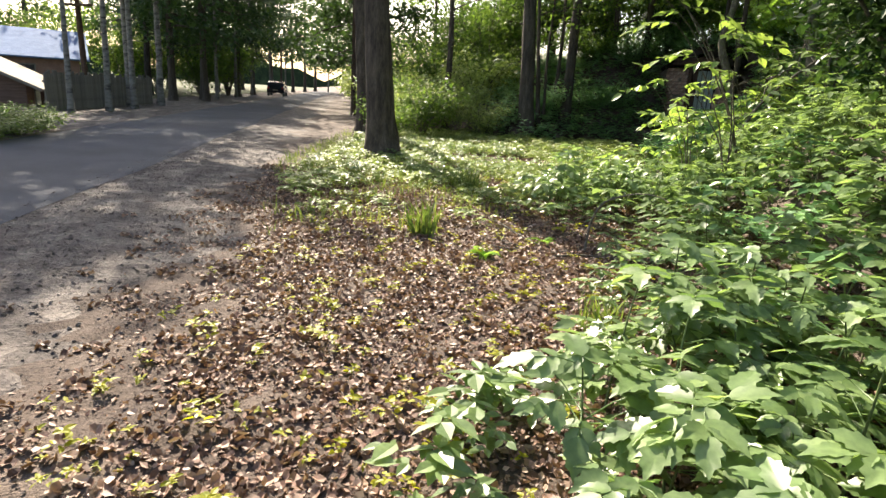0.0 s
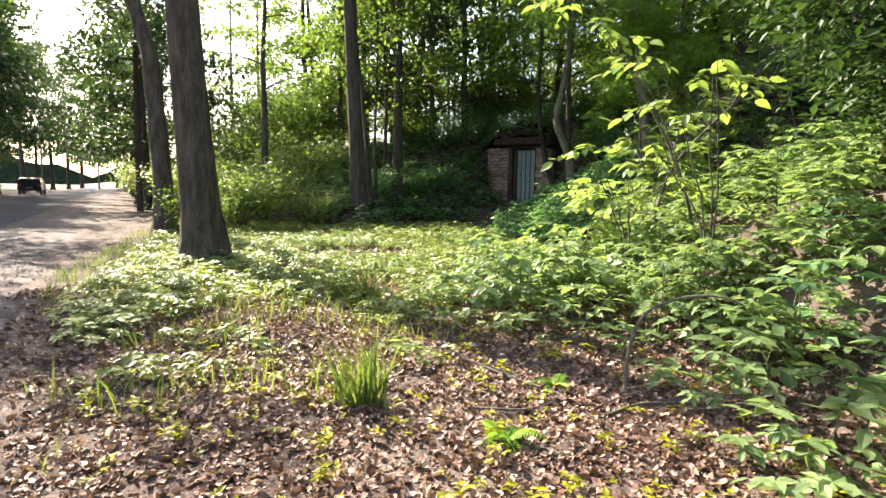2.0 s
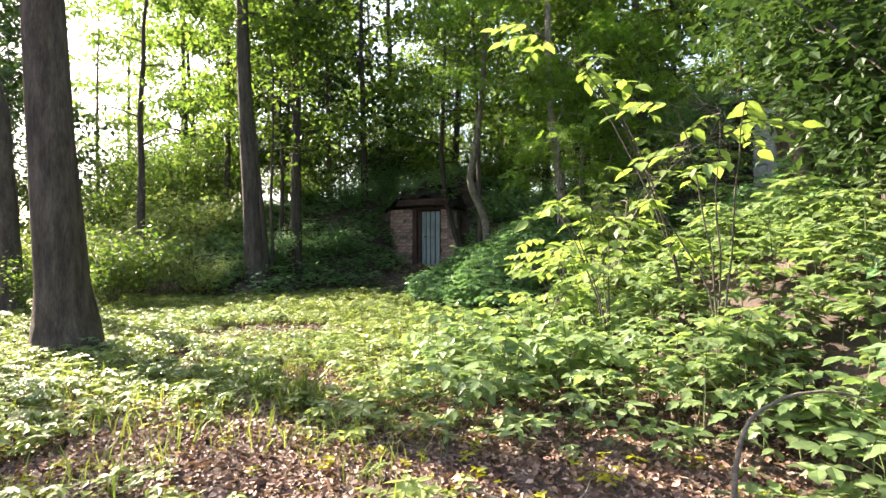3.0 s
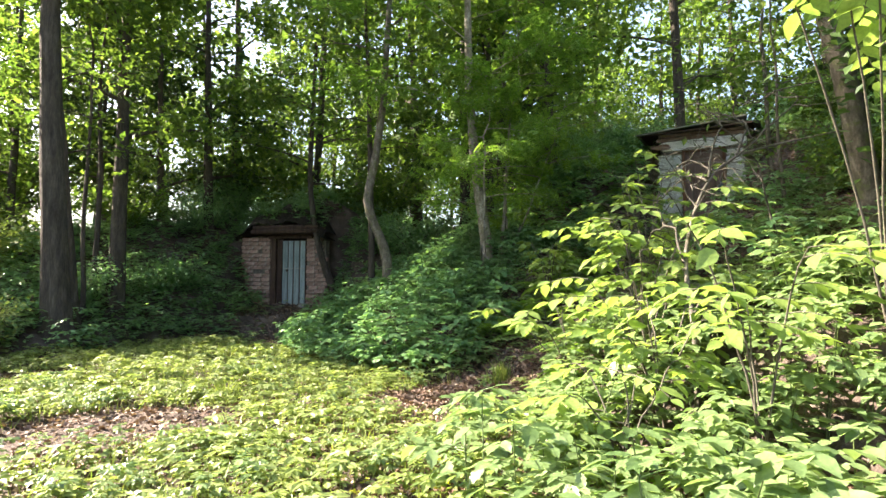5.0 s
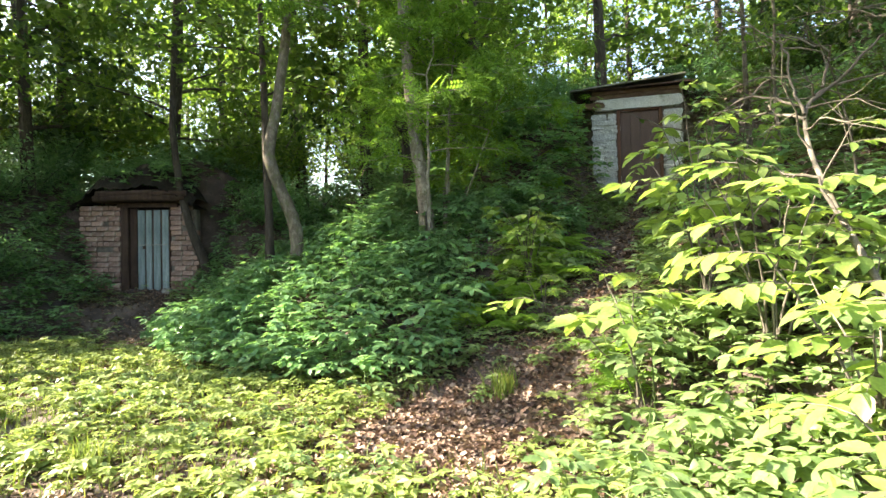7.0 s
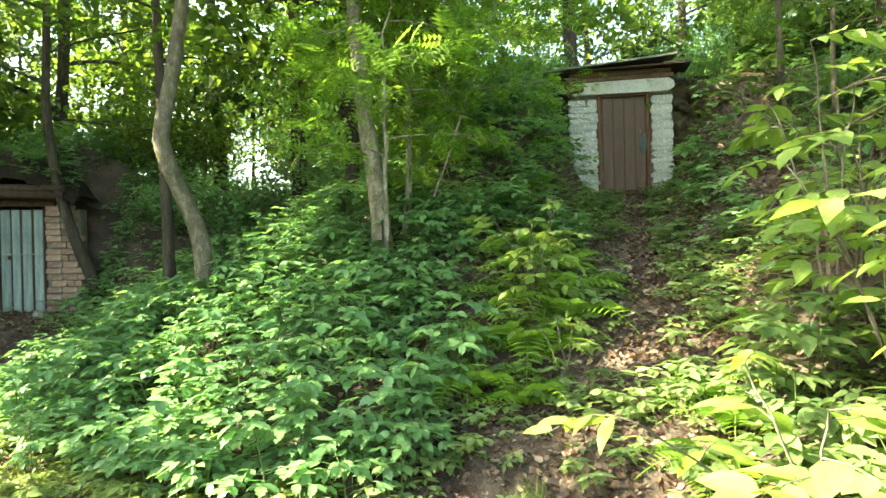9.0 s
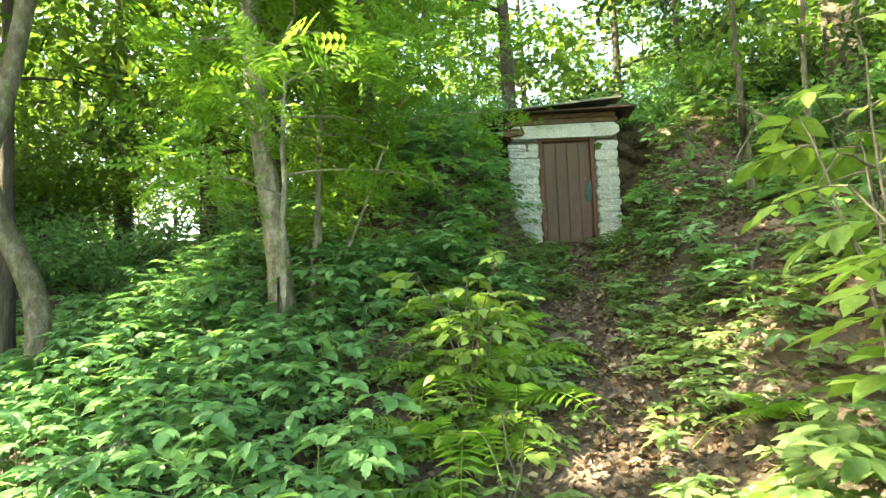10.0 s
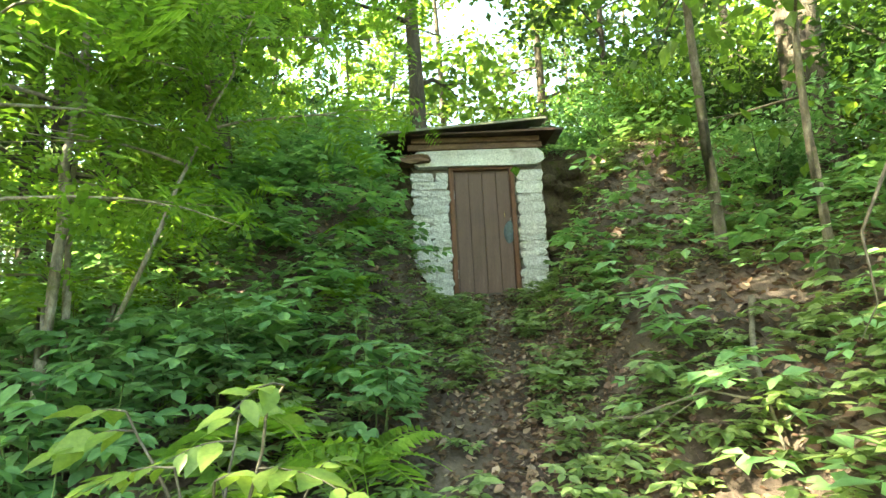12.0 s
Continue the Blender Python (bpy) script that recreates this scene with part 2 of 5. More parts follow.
CURLED = (np.array([(0, -0.5, 0.10), (0.32, -0.15, 0.16), (0.25, 0.30, 0.02), (0, 0.5, 0.18), (-0.34, 0.18, 0.12), (-0.26, -0.3, 0.0), (0, 0, -0.03)]),
          [np.array([(0, 1, 6), (1, 2, 6), (2, 3, 6), (3, 4, 6), (4, 5, 6), (5, 0, 6)])])
SERRATE = (np.array([(0, 0, 0), (0.16, 0.08, 0.03), (0.27, 0.24, 0.05), (0.24, 0.33, 0.05), (0.31, 0.50, 0.04), (0.21, 0.57, 0.03), (0.22, 0.75, 0.0), (0.10, 0.82, -0.02), (0, 1.03, -0.10), (-0.10, 0.82, -0.02), (-0.22, 0.75, 0.0), (-0.21, 0.57, 0.03), (-0.31, 0.50, 0.04), (-0.24, 0.33, 0.05), (-0.27, 0.24, 0.05), (-0.16, 0.08, 0.03), (0, 0.42, 0.0)]),
           [np.array([(k, (k + 1) % 16, 16) for k in range(16)])])
LANCE = (np.array([(0, 0, 0), (0.24, 0.26, 0.04), (0.25, 0.58, 0.03), (0, 1.02, -0.08), (-0.25, 0.58, 0.03), (-0.24, 0.26, 0.04)]), [np.array([(0, 1, 2), (0, 2, 3), (0, 3, 4), (0, 4, 5)])])
BLADE = (np.array([(-0.022, 0, 0), (0.022, 0, 0), (0.018, 0.10, 0.55), (-0.018, 0.10, 0.55), (0, 0.42, 0.95)]), [np.array([(0, 1, 2), (0, 2, 3), (3, 2, 4)])])


def spread(shape, places, R, size):
    """One leaf shape set at many places."""
    tv, tf = shape
    places, size = np.asarray(places, dtype=float), np.broadcast_to(np.asarray(size, dtype=float), (len(places),))
    V = np.einsum("nij,kj->nki", R, tv) * size[:, None, None] + places[:, None, :]
    off = np.arange(len(places)) * len(tv)
    return V.reshape(-1, 3), [(f[None] + off[:, None, None]).reshape(-1, f.shape[1]) for f in tf]


def join(pieces):
    V, tri, quad, base = [], [], [], 0
    for v, fs in pieces:
        V.append(v)
        for f in fs:
            (tri if f.shape[1] == 3 else quad).append(f + base)
        base += len(v)
    return np.concatenate(V), [np.concatenate(g) for g in (tri, quad) if g]


def tube(points, radii, sides=8, rough=0.0, cap=True):
    P, n = np.asarray(points, dtype=float), len(points)
    T = np.gradient(P, axis=0)
    T /= np.linalg.norm(T, axis=1)[:, None] + 1e-9
    ref = np.where(np.abs(T[:, 2:3]) > 0.9, np.array([[1.0, 0, 0]]), np.array([[0, 0, 1.0]]))
    A = np.cross(T, ref)
    for i in range(1, n):
        if np.dot(A[i], A[i - 1]) < 0:
            A[i] = -A[i]
    A /= np.linalg.norm(A, axis=1)[:, None] + 1e-9
    B = np.cross(T, A)
    a = np.linspace(0, 2 * np.pi, sides, endpoint=False)
    r = np.asarray(radii, dtype=float)[:, None] * (1 + rough * rng.standard_normal((n, sides)))
    V = P[:, None] + r[..., None] * (np.cos(a)[None, :, None] * A[:, None] + np.sin(a)[None, :, None] * B[:, None])
    i, j = np.meshgrid(np.arange(n - 1), np.arange(sides), indexing="ij")
    k = (j + 1) % sides
    q = np.stack([i * sides + j, i * sides + k, (i + 1) * sides + k, (i + 1) * sides + j], -1).reshape(-1, 4)
    V = np.concatenate([V.reshape(-1, 3), P[:1], P[-1:]])
    t = [(s, (s + 1) % sides, n * sides) for s in range(sides)] + [((n - 1) * sides + (s + 1) % sides, (n - 1) * sides + s, n * sides + 1) for s in range(sides)]
    return V, [q, np.array(t)]


def bevel_box(sx, sy, sz, bevel=0.006, jitter=0.0, seed=0):
    """A box from the origin to (sx, sy, sz) with softened, slightly uneven edges."""
    bm = bmesh.new()
    bmesh.ops.create_cube(bm, size=1)
    for v in bm.verts:
        v.co = Vector(((v.co.x + 0.5) * sx, (v.co.y + 0.5) * sy, (v.co.z + 0.5) * sz))
    if bevel:
        bmesh.ops.bevel(bm, geom=bm.edges[:], offset=bevel, segments=1, affect="EDGES")
    if jitter:
        r = random.Random(seed)
        for v in bm.verts:
            v.co += Vector((r.uniform(-1, 1), r.uniform(-1, 1), r.uniform(-1, 1))) * jitter
    return bm


def moved(bm, m):
    bm.transform(m)
    return bm


# ---- ground ----
TOE = np.array([(1.2, -40), (1.5, -3), (1.75, 3), (2.5, 7), (4.0, 9.4), (5.2, 11.2), (5.3, 15), (6.6, 17.6), (7.9, 19.2), (6.2, 20.7), (4.4, 20.4), (2.4, 18.4),
                (0.4, 19.6), (-1.2, 24), (-3.4, 34), (-7.5, 60), (-21, 130), (-60, 330), (330, 330), (330, -40)], dtype=float)


def seg_dist(x, y, a, b):
    d = b - a
    t = np.clip(((x - a[0]) * d[0] + (y - a[1]) * d[1]) / (d @ d), 0, 1)
    return np.hypot(x - a[0] - t * d[0], y - a[1] - t * d[1])


def rise(x, y):
    """Metres inside the foot of the bank; negative outside."""
    x, y = np.asarray(x, dtype=float), np.asarray(y, dtype=float)
    near, inside = np.full(x.shape, 1e9), np.zeros(x.shape, dtype=bool)
    for a, b in zip(TOE, np.roll(TOE, -1, 0)):
        near = np.minimum(near, seg_dist(x, y, a, b))
        if a[1] != b[1]:
            cross = (a[1] > y) != (b[1] > y)
            inside ^= cross & (x < (b[0] - a[0]) * (y - a[1]) / (b[1] - a[1]) + a[0])
    return np.where(inside, near, -near)


def smooth(v):
    v = np.clip(v, 0, 1)
    return v * v * (3 - 2 * v)


PATHS = (((4.2, 10.3), (13.95, 10.9), 0.22, 2.92, 0.42, 1.45), ((6.2, 18.4), (9.75, 22.15), 0.2, 0.86, 1.25, 2.1))


def ground(x, y):
    """Height of the ground."""
    x, y = np.asarray(x, dtype=float), np.asarray(y, dtype=float)
    s = np.maximum(rise(x, y), 0)
    s = np.where(s < 0.6, s * s / 1.2, s - 0.3)
    z = 4.9 * (1 - np.exp(-0.15 * s))
    z = z + 1.5 * np.exp(-((x - 15.6) ** 2 + (y - 11.0) ** 2) / 9) + 1.9 * np.exp(-((x - 10.9) ** 2 + (y - 22.6) ** 2) / 3.2)
    for bx, by, amp, wide in ((13.4, 8.5, 0.9, 3.0), (12.4, 13.4, 1.2, 4.0), (6.4, 24.6, 1.2, 2.4), (11.2, 20.6, 0.9, 1.6), (8.9, 25.2, 1.0, 1.6)):
        z = z + amp * np.exp(-((x - bx) ** 2 + (y - by) ** 2) / wide)
    z = z + np.where(s > 0, 0.10, 0.018) * np.sin(1.9 * x + 0.7 * y) * np.sin(1.3 * y - 0.6 * x + 1)
    z = z + 0.012 * np.sin(6.1 * x + 2.2 * y) * np.sin(5.3 * y - 1.7 * x)
    for a, b, za, zb, r0, r1 in PATHS:
        a, b = np.array(a), np.array(b)
        L = np.linalg.norm(b - a)
        d = (b - a) / L
        along, side = (x - a[0]) * d[0] + (y - a[1]) * d[1], np.abs(-(x - a[0]) * d[1] + (y - a[1]) * d[0])
        wide = 0.75 * smooth((along - L + 1.7) / 1.2) if r0 < 1 else 0
        w = (1 - smooth((side - r0 - wide) / (r1 - r0))) * (1 - smooth((along - L) / 0.45)) * smooth((along + 1.5) / 1.5)
        z = z * (1 - w) + w * np.minimum(z, za + (zb - za) * np.clip(along / L, 0, 1.1))
    return z


def gz(x, y):
    return float(ground(np.array([x]), np.array([y]))[0])


def axis(lo, hi, step, far_lo, far_hi):
    mid = np.arange(lo, hi + step, step)
    out_hi = hi + np.cumsum(step * 1.22 ** np.arange(1, 60))
    out_lo = lo - np.cumsum(step * 1.22 ** np.arange(1, 60))
    return np.concatenate([out_lo[out_lo > far_lo][::-1], mid, out_hi[out_hi < far_hi]])


gx, gy = axis(-4, 17, 0.16, -900, 900), axis(-4, 26, 0.16, -900, 900)
X, Y = np.meshgrid(gx, gy)
Zg = ground(X, Y)
grain_z = rng.standard_normal(Zg.shape) * 0.012 * (np.abs(X - 6) < 12) * (np.abs(Y - 11) < 16)
idx = np.arange(X.size).reshape(X.shape)
quads = np.stack([idx[:-1, :-1], idx[:-1, 1:], idx[1:, 1:], idx[1:, :-1]], -1).reshape(-1, 4)
ground_ob = part("ground", np_mesh("ground", np.stack([X, Y, Zg + grain_z], -1).reshape(-1, 3), [quads], True), SOIL)
tagged(ground_ob, "dark forest soil rising into a wooded bank", "ground", kind="structure")


def road_x(y, off):
    return off - 0.175 * y


def strip(y0, y1, o0, o1, z, n=160, wobble=0.0, dip=0.0):
    """A strip along the road; with dip its edge away from the road sinks into the soil."""
    ys = np.linspace(0, 1, n) ** 1.8 * (y1 - y0) + y0
    us = np.linspace(0, 1, 15)
    Yg, U = np.meshgrid(ys, us, indexing="ij")
    edge = wobble * (np.sin(1.7 * Yg) * 0.5 + np.sin(4.1 * Yg + 1) * 0.3)
    Xg = road_x(Yg, o0 + (o1 - o0) * U) + edge * U ** 6
    i = np.arange(Xg.size).reshape(Xg.shape)
    q = np.stack([i[:-1, :-1], i[:-1, 1:], i[1:, 1:], i[1:, :-1]], -1).reshape(-1, 4)
    return np_mesh("strip", np.stack([Xg, Yg, z - dip * np.maximum(U - 0.3, 0) / 0.7], -1).reshape(-1, 3), [q], True)


def shoulder_z(x, y):
    """Height of the gravel shoulder where it lies above the soil."""
    u = (x - road_x(y, -3.25)) / 2.6
    return np.where(u < 1, 0.045 - 0.09 * np.maximum(u - 0.3, 0) / 0.7, -1)


tagged(part("road", strip(-60, 260, -6.7, -3.2, 0.052, wobble=0.12), ASPHALT), "worn grey asphalt road dappled with shade", "road", kind="structure")
tagged(part("road_shoulder", strip(-60, 260, -3.25, -0.65, 0.045, 500, 0.5, 0.09), GRAVEL), "brown gravel road shoulder with dry leaves", "road shoulder", kind="structure")
MEADOW = surface("rough_meadow", [(0.3, (0.035, 0.045, 0.016)), (0.55, (0.06, 0.075, 0.025)), (0.75, (0.10, 0.11, 0.045))], 0.8, 12, 0.95, 0.9, 0.05, vary=0)
WOODS = surface("far_woods", [(0.35, (0.012, 0.022, 0.010)), (0.55, (0.03, 0.048, 0.018)), (0.75, (0.06, 0.08, 0.03))], 0.25, 1.2, 0.95, 1.0, 0.5, vary=0)
tagged(part("meadow", strip(-60, 300, -90, -11.4, 0.02), MEADOW), "rough green meadow beyond the road", "meadow", kind="structure")
tagged(part("road_verge", strip(-60, 60, -11.5, -6.6, 0.058), GRAVEL), "bare gravel verge beside the road", "verge", kind="structure")

# ---- whitewashed cellar in the upper bank ----


def frame_at(x, y, z, ux, uy):
    """A local frame: x along the front, y into the bank, z up."""
    l = math.hypot(ux, uy)
    ux, uy = ux / l, uy / l
    return Matrix(((ux, -uy, 0, x), (uy, ux, 0, y), (0, 0, 1, z), (0, 0, 0, 1)))


def stone_mesh(sx, sy, sz, seed, lump=0.02):
    """A roughly squared stone, uneven all over."""
    bm = bmesh.new()
    bmesh.ops.create_cube(bm, size=1)
    bmesh.ops.subdivide_edges(bm, edges=bm.edges[:], cuts=2, use_grid_fill=True)
    r = random.Random(seed)
    for v in bm.verts:
        c = v.co.copy()
        k = 1 - 0.10 * (abs(c.x) > 0.4) * (abs(c.z) > 0.4)
        v.co = Vector((c.x * sx * k, c.y * sy, c.z * sz * k)) + Vector((r.uniform(-1, 1), r.uniform(-1, 1), r.uniform(-1, 1))) * lump
    me = bpy.data.meshes.new("stone")
    bm.to_mesh(me)
    bm.free()
    return me


FRONT = frame_at(13.58, 11.38, 2.80, 0.215, -0.977)
cellar = thing("whitewashed_cellar", "whitewashed stone cellar front dug into the bank", "cellar", m=FRONT)
core = part("wall_core", moved(bevel_box(1.92, 0.30, 2.25, 0.01), Matrix.Translation((-0.55, 0.10, -0.15))), MORTAR, cellar, "dark rough mortar behind the stones")
pieces_wall = [(-0.58, -0.05, 2.1), (0.95, 1.33, 2.1)]
row_r = random.Random(4)
for (u0, u1, top), cols in zip(pieces_wall, (2, 1)):
    z = -0.10
    course = 0
    while z < top - 0.26:
        h = row_r.uniform(0.09, 0.19)
        w = u1 - u0
        cut = row_r.uniform(0.36, 0.64) if cols == 2 and course % 3 != 1 else 1.0
        for a, b in ((0, cut), (cut, 1)) if cut < 1 else ((0, 1),):
            sx = (b - a) * w - 0.004
            st = part("stone", stone_mesh(sx + row_r.uniform(-0.015, 0.035), 0.26, h + 0.004, course * 7 + int(b * 10), 0.011), WHITEWASH, core)
            st.location = (u0 + (a + b) / 2 * w + row_r.uniform(-0.015, 0.015), 0.10 + row_r.uniform(-0.022, 0.015), z + h / 2)
        z += h
        course += 1
lint = part("lintel", stone_mesh(1.95, 0.30, 0.25, 77, 0.012), LINTEL_PLASTER, cellar, "whitewashed lintel with a brown stain")
lint.location = (0.40, 0.10, 2.055)
end_beam = part("beam_end", stone_mesh(0.45, 0.24, 0.12, 78, 0.015), OLD_TIMBER, cellar, "mossy dark beam end")
end_beam.location = (-0.52, -0.02, 2.04)
for k, (z, h, y) in enumerate(((2.185, 0.085, -0.06), (2.275, 0.075, -0.10))):
    bo = part("fascia_board", bevel_box(1.98 - 0.1 * k, 0.045, h, 0.008, 0.004, k), OLD_TIMBER, cellar, "weathered reddish board")
    bo.location = (-0.62 + 0.06 * k, y, z)
roof = part("roof", moved(bevel_box(2.45, 1.5, 0.035, 0.006, 0.006, 3), pose(-1.04, -0.36, 2.335, 3, -4.6, 1.5)), ROOFING, cellar, "mossy grey roof sheet")
part("roof_under_sheet", moved(bevel_box(2.5, 1.4, 0.03, 0.006, 0.008, 5), pose(-0.98, -0.24, 2.335, 2, -0.6, -1)), DARK_TIMBER, cellar, "dark rotting roof boards")
part("roof_sheet_end", moved(bevel_box(0.5, 0.8, 0.025, 0.006, 0.008, 6), pose(1.15, -0.25, 2.40, 2, 4, -4)), GREY_TIMBER, cellar)

door = part("door", bevel_box(0.86, 0.03, 1.88, 0.004), BROWN_PAINT, cellar, "brown painted plank door, shut")
door.location = (0.02, 0.075, 0.02)
for k, (a, b) in enumerate(((0.035, 0.23), (0.236, 0.43), (0.436, 0.635), (0.641, 0.825))):
    pl = part("plank", bevel_box(b - a, 0.026, 1.80, 0.005, 0.001, k), BROWN_PAINT, door)
    pl.location = (a, -0.022, 0.03)
for name, x, z, sx, sz in (("door_post", -0.035, -0.02, 0.065, 1.97), ("door_post", 0.86, -0.02, 0.07, 1.97), ("door_head", 0.032, 1.885, 0.826, 0.065), ("door_sill", 0.032, -0.05, 0.826, 0.06)):
    fr = part(name, bevel_box(sx, 0.10, sz, 0.008, 0.003, int(x * 100)), RUST_WOOD, cellar, "worn reddish door frame")
    fr.location = (x, 0.005, z)
pts = [(0.735, 0.0, 1.10), (0.735, -0.045, 1.12), (0.738, -0.05, 1.17), (0.738, -0.045, 1.24), (0.735, 0.0, 1.26)]
part("handle", np_mesh("handle", *tube(np.array(pts) + (0, 0.03, 0), [0.008] * 5, 8), True), BRASS, door, "dull brass pull handle")
bm = bmesh.new()
bmesh.ops.create_uvsphere(bm, u_segments=14, v_segments=9, radius=1)
for v in bm.verts:
    taper = 1.0 - 0.28 * max(0, -v.co.z) + 0.10 * max(0, v.co.z)
    v.co = Vector((v.co.x * 0.095 * taper + 0.02 * v.co.z, v.co.y * 0.035, v.co.z * 0.175))
part("lock_cover", moved(bm, Matrix.Translation((0.80, -0.015, 0.93))), RUBBER, door, "dark rubber flap covering the padlock")
part("lock_cover_hook", np_mesh("hook", *tube([(0.81, -0.01, 1.08), (0.82, -0.03, 1.13), (0.85, -0.01, 1.15)], [0.006] * 3, 6), True), STEEL, door)
for z in (0.28, 1.45):
    part("hinge", moved(bevel_box(0.02, 0.02, 0.13, 0.004), Matrix.Translation((0.0, -0.035, z))), STEEL, door)
# rough rubble flanking the front
for k in range(46):
    side = k % 2
    u = row_r.uniform(1.36, 1.95) if side else row_r.uniform(-1.05, -0.60)
    z = row_r.uniform(0.0, 2.0)
    s = row_r.uniform(0.14, 0.30)
    if k < 7:
        sm = stone_mesh(1.0, 0.8, 0.7, 300 + k, 0.11)
        sm.materials.append(RUBBLE)
        RUB = [] if k == 0 else RUB
        RUB.append(sm)
    rb = part("rubble_stone", RUB[k % len(RUB)], RUBBLE, cellar, "mossy brown rubble stone")
    rb.matrix_basis = pose(u, 0.12 + row_r.uniform(-0.05, 0.10) + 0.12 * (abs(u - 0.4) > 1.3), z, row_r.uniform(-30, 30), row_r.uniform(-30, 30), row_r.uniform(0, 360)) @ Matrix.Diagonal((s, s, s, 1))
# earth packed round the flanks
for u0, u1 in ((-1.25, -0.54), (1.32, 2.2)):
    xs, zs = np.meshgrid(np.linspace(u0, u1, 14), np.linspace(-0.4, 2.1, 22))
    ys = 0.24 + 0.10 * np.sin(5 * xs + 3 * zs) + rng.standard_normal(xs.shape) * 0.03 + 0.15 * np.maximum(zs - 1.6, 0)
    i = np.arange(xs.size).reshape(xs.shape)
    q = np.stack([i[:-1, :-1], i[:-1, 1:], i[1:, 1:], i[1:, :-1]], -1).reshape(-1, 4)
    V = np.stack([xs, ys, zs], -1).reshape(-1, 3)
    V2 = V + (0, 0.9, 0)
    part("earth_flank", np_mesh("earth_flank", np.concatenate([V, V2]), [q, q[:, ::-1] + len(V)], True), RUBBLE, cellar, "mossy earth packed against the wall")

# ---- brick cellar in the lower bank ----
BR = frame_at(9.20, 22.18, 0.80, 0.552, -0.834)
bcellar = thing("brick_cellar", "old brick cellar front under an earth mound", "cellar", m=BR)
bcore = part("wall_core", moved(bevel_box(1.05, 0.30, 2.35, 0.01), Matrix.Translation((-1.30, 0.10, -0.3))), MORTAR, bcellar, "crumbling mortar")
bcore2 = part("wall_core", moved(bevel_box(0.62, 0.30, 2.3, 0.01), Matrix.Translation((0.79, 0.10, -0.3))), MORTAR, bcellar, "crumbling mortar")
BRICK_MESH = []
for k in range(8):
    me = bpy.data.meshes.new("brick")
    b_ = bevel_box(0.262 if k < 5 else 0.125, 0.12, 0.112, 0.012, 0.007, k)
    b_.to_mesh(me)
    b_.free()
    me.materials.append(BRICK)
    BRICK_MESH.append(me)
for u0, u1, owner in ((-1.36, -0.37, bcore), (0.78, 1.42, bcore2)):
    for row in range(19):
        u = u0 - (0.12 if row % 2 else 0.0) + row_r.uniform(-0.02, 0.02)
        z = -0.28 + row * 0.126
        while u < u1 - 0.06:
            head = u < u0 or u + 0.25 > u1 or row_r.random() < 0.2
            w = 0.125 if head else 0.262
            rag = row > 13 and owner is bcore2 and u > 1.02 + 0.04 * (row - 13) * row_r.random()
            if row_r.random() > 0.05 and not rag and u >= u0 - 0.01:
                bk = part("brick", BRICK_MESH[row_r.randrange(5, 8) if head else row_r.randrange(0, 5)], BRICK, owner)
                bk.location = (u, 0.02 + row_r.uniform(-0.014, 0.012), z)
                bk.rotation_euler = (0, radians(row_r.uniform(-1.5, 1.5)), radians(row_r.uniform(-2, 2)))
            u += w + 0.012
bdoor = part("door", bevel_box(0.76, 0.03, 2.0, 0.004), DARK_TIMBER, bcellar, "faded blue plank door, shut")
bdoor.location = (0.0, 0.10, 0.0)
for k, (a, b) in enumerate(((0.0, 0.165), (0.195, 0.335), (0.375, 0.535), (0.58, 0.735))):
    pl = part("plank", bevel_box(b - a, 0.028, 1.99, 0.005, 0.002, 20 + k), BLUE_PAINT, bdoor, "faded pale blue board")
    pl.location = (a, -0.024, 0.005)
part("hasp", moved(bevel_box(0.70, 0.012, 0.02, 0.003), Matrix.Translation((0.02, -0.038, 1.12))), STEEL, bdoor, "steel locking bar")
part("padlock", moved(bevel_box(0.06, 0.03, 0.07, 0.01), Matrix.Translation((0.12, -0.056, 1.03))), DARK_TIMBER, bdoor, "dark padlock")
for name, x, z, sx, sz, y in (("door_post", -0.36, -0.1, 0.17, 2.18, -0.02), ("door_post", -0.18, -0.1, 0.17, 2.15, 0.07), ("door_post", 0.765, -0.1, 0.03, 2.15, 0.02), ("door_head", -0.45, 2.06, 1.45, 0.12, -0.02)):
    fr = part(name, bevel_box(sx, 0.14, sz, 0.01, 0.006, int(x * 100)), DARK_TIMBER, bcellar, "dark worn door timber")
    fr.location = (x, y, z)
for k in range(9):
    lo = part("roof_log", np_mesh("log", *tube([(-0.95 + 0.2 * row_r.random(), 0, 0), (0.2, 0, 0.02), (1.1 + 0.25 * row_r.random(), 0, 0)], [0.075, 0.08, 0.07], 8, 0.05), True), DARK_TIMBER, bcellar, "rotting dark roof timber")
    lo.location = (0.05, -0.30 + 0.10 * (k % 5), 2.24 + 0.13 * (k // 5) + row_r.uniform(-0.02, 0.02))
# earth and debris heaped over the roof
xs, ys = np.meshgrid(np.linspace(-1.4, 1.45, 36), np.linspace(-0.38, 2.4, 26))
hump = 2.36 + 0.75 * np.exp(-((xs - 0.2) / 1.35) ** 2) * smooth((ys + 0.6) / 0.8) + 0.06 * np.sin(6 * xs + 2 * ys) + rng.standard_normal(xs.shape) * 0.025 - 0.45 * smooth((np.abs(xs) - 0.8) / 0.8)
i = np.arange(xs.size).reshape(xs.shape)
q = np.stack([i[:-1, :-1], i[:-1, 1:], i[1:, 1:], i[1:, :-1]], -1).reshape(-1, 4)
V = np.stack([xs, ys, hump], -1).reshape(-1, 3)
low = V.copy()
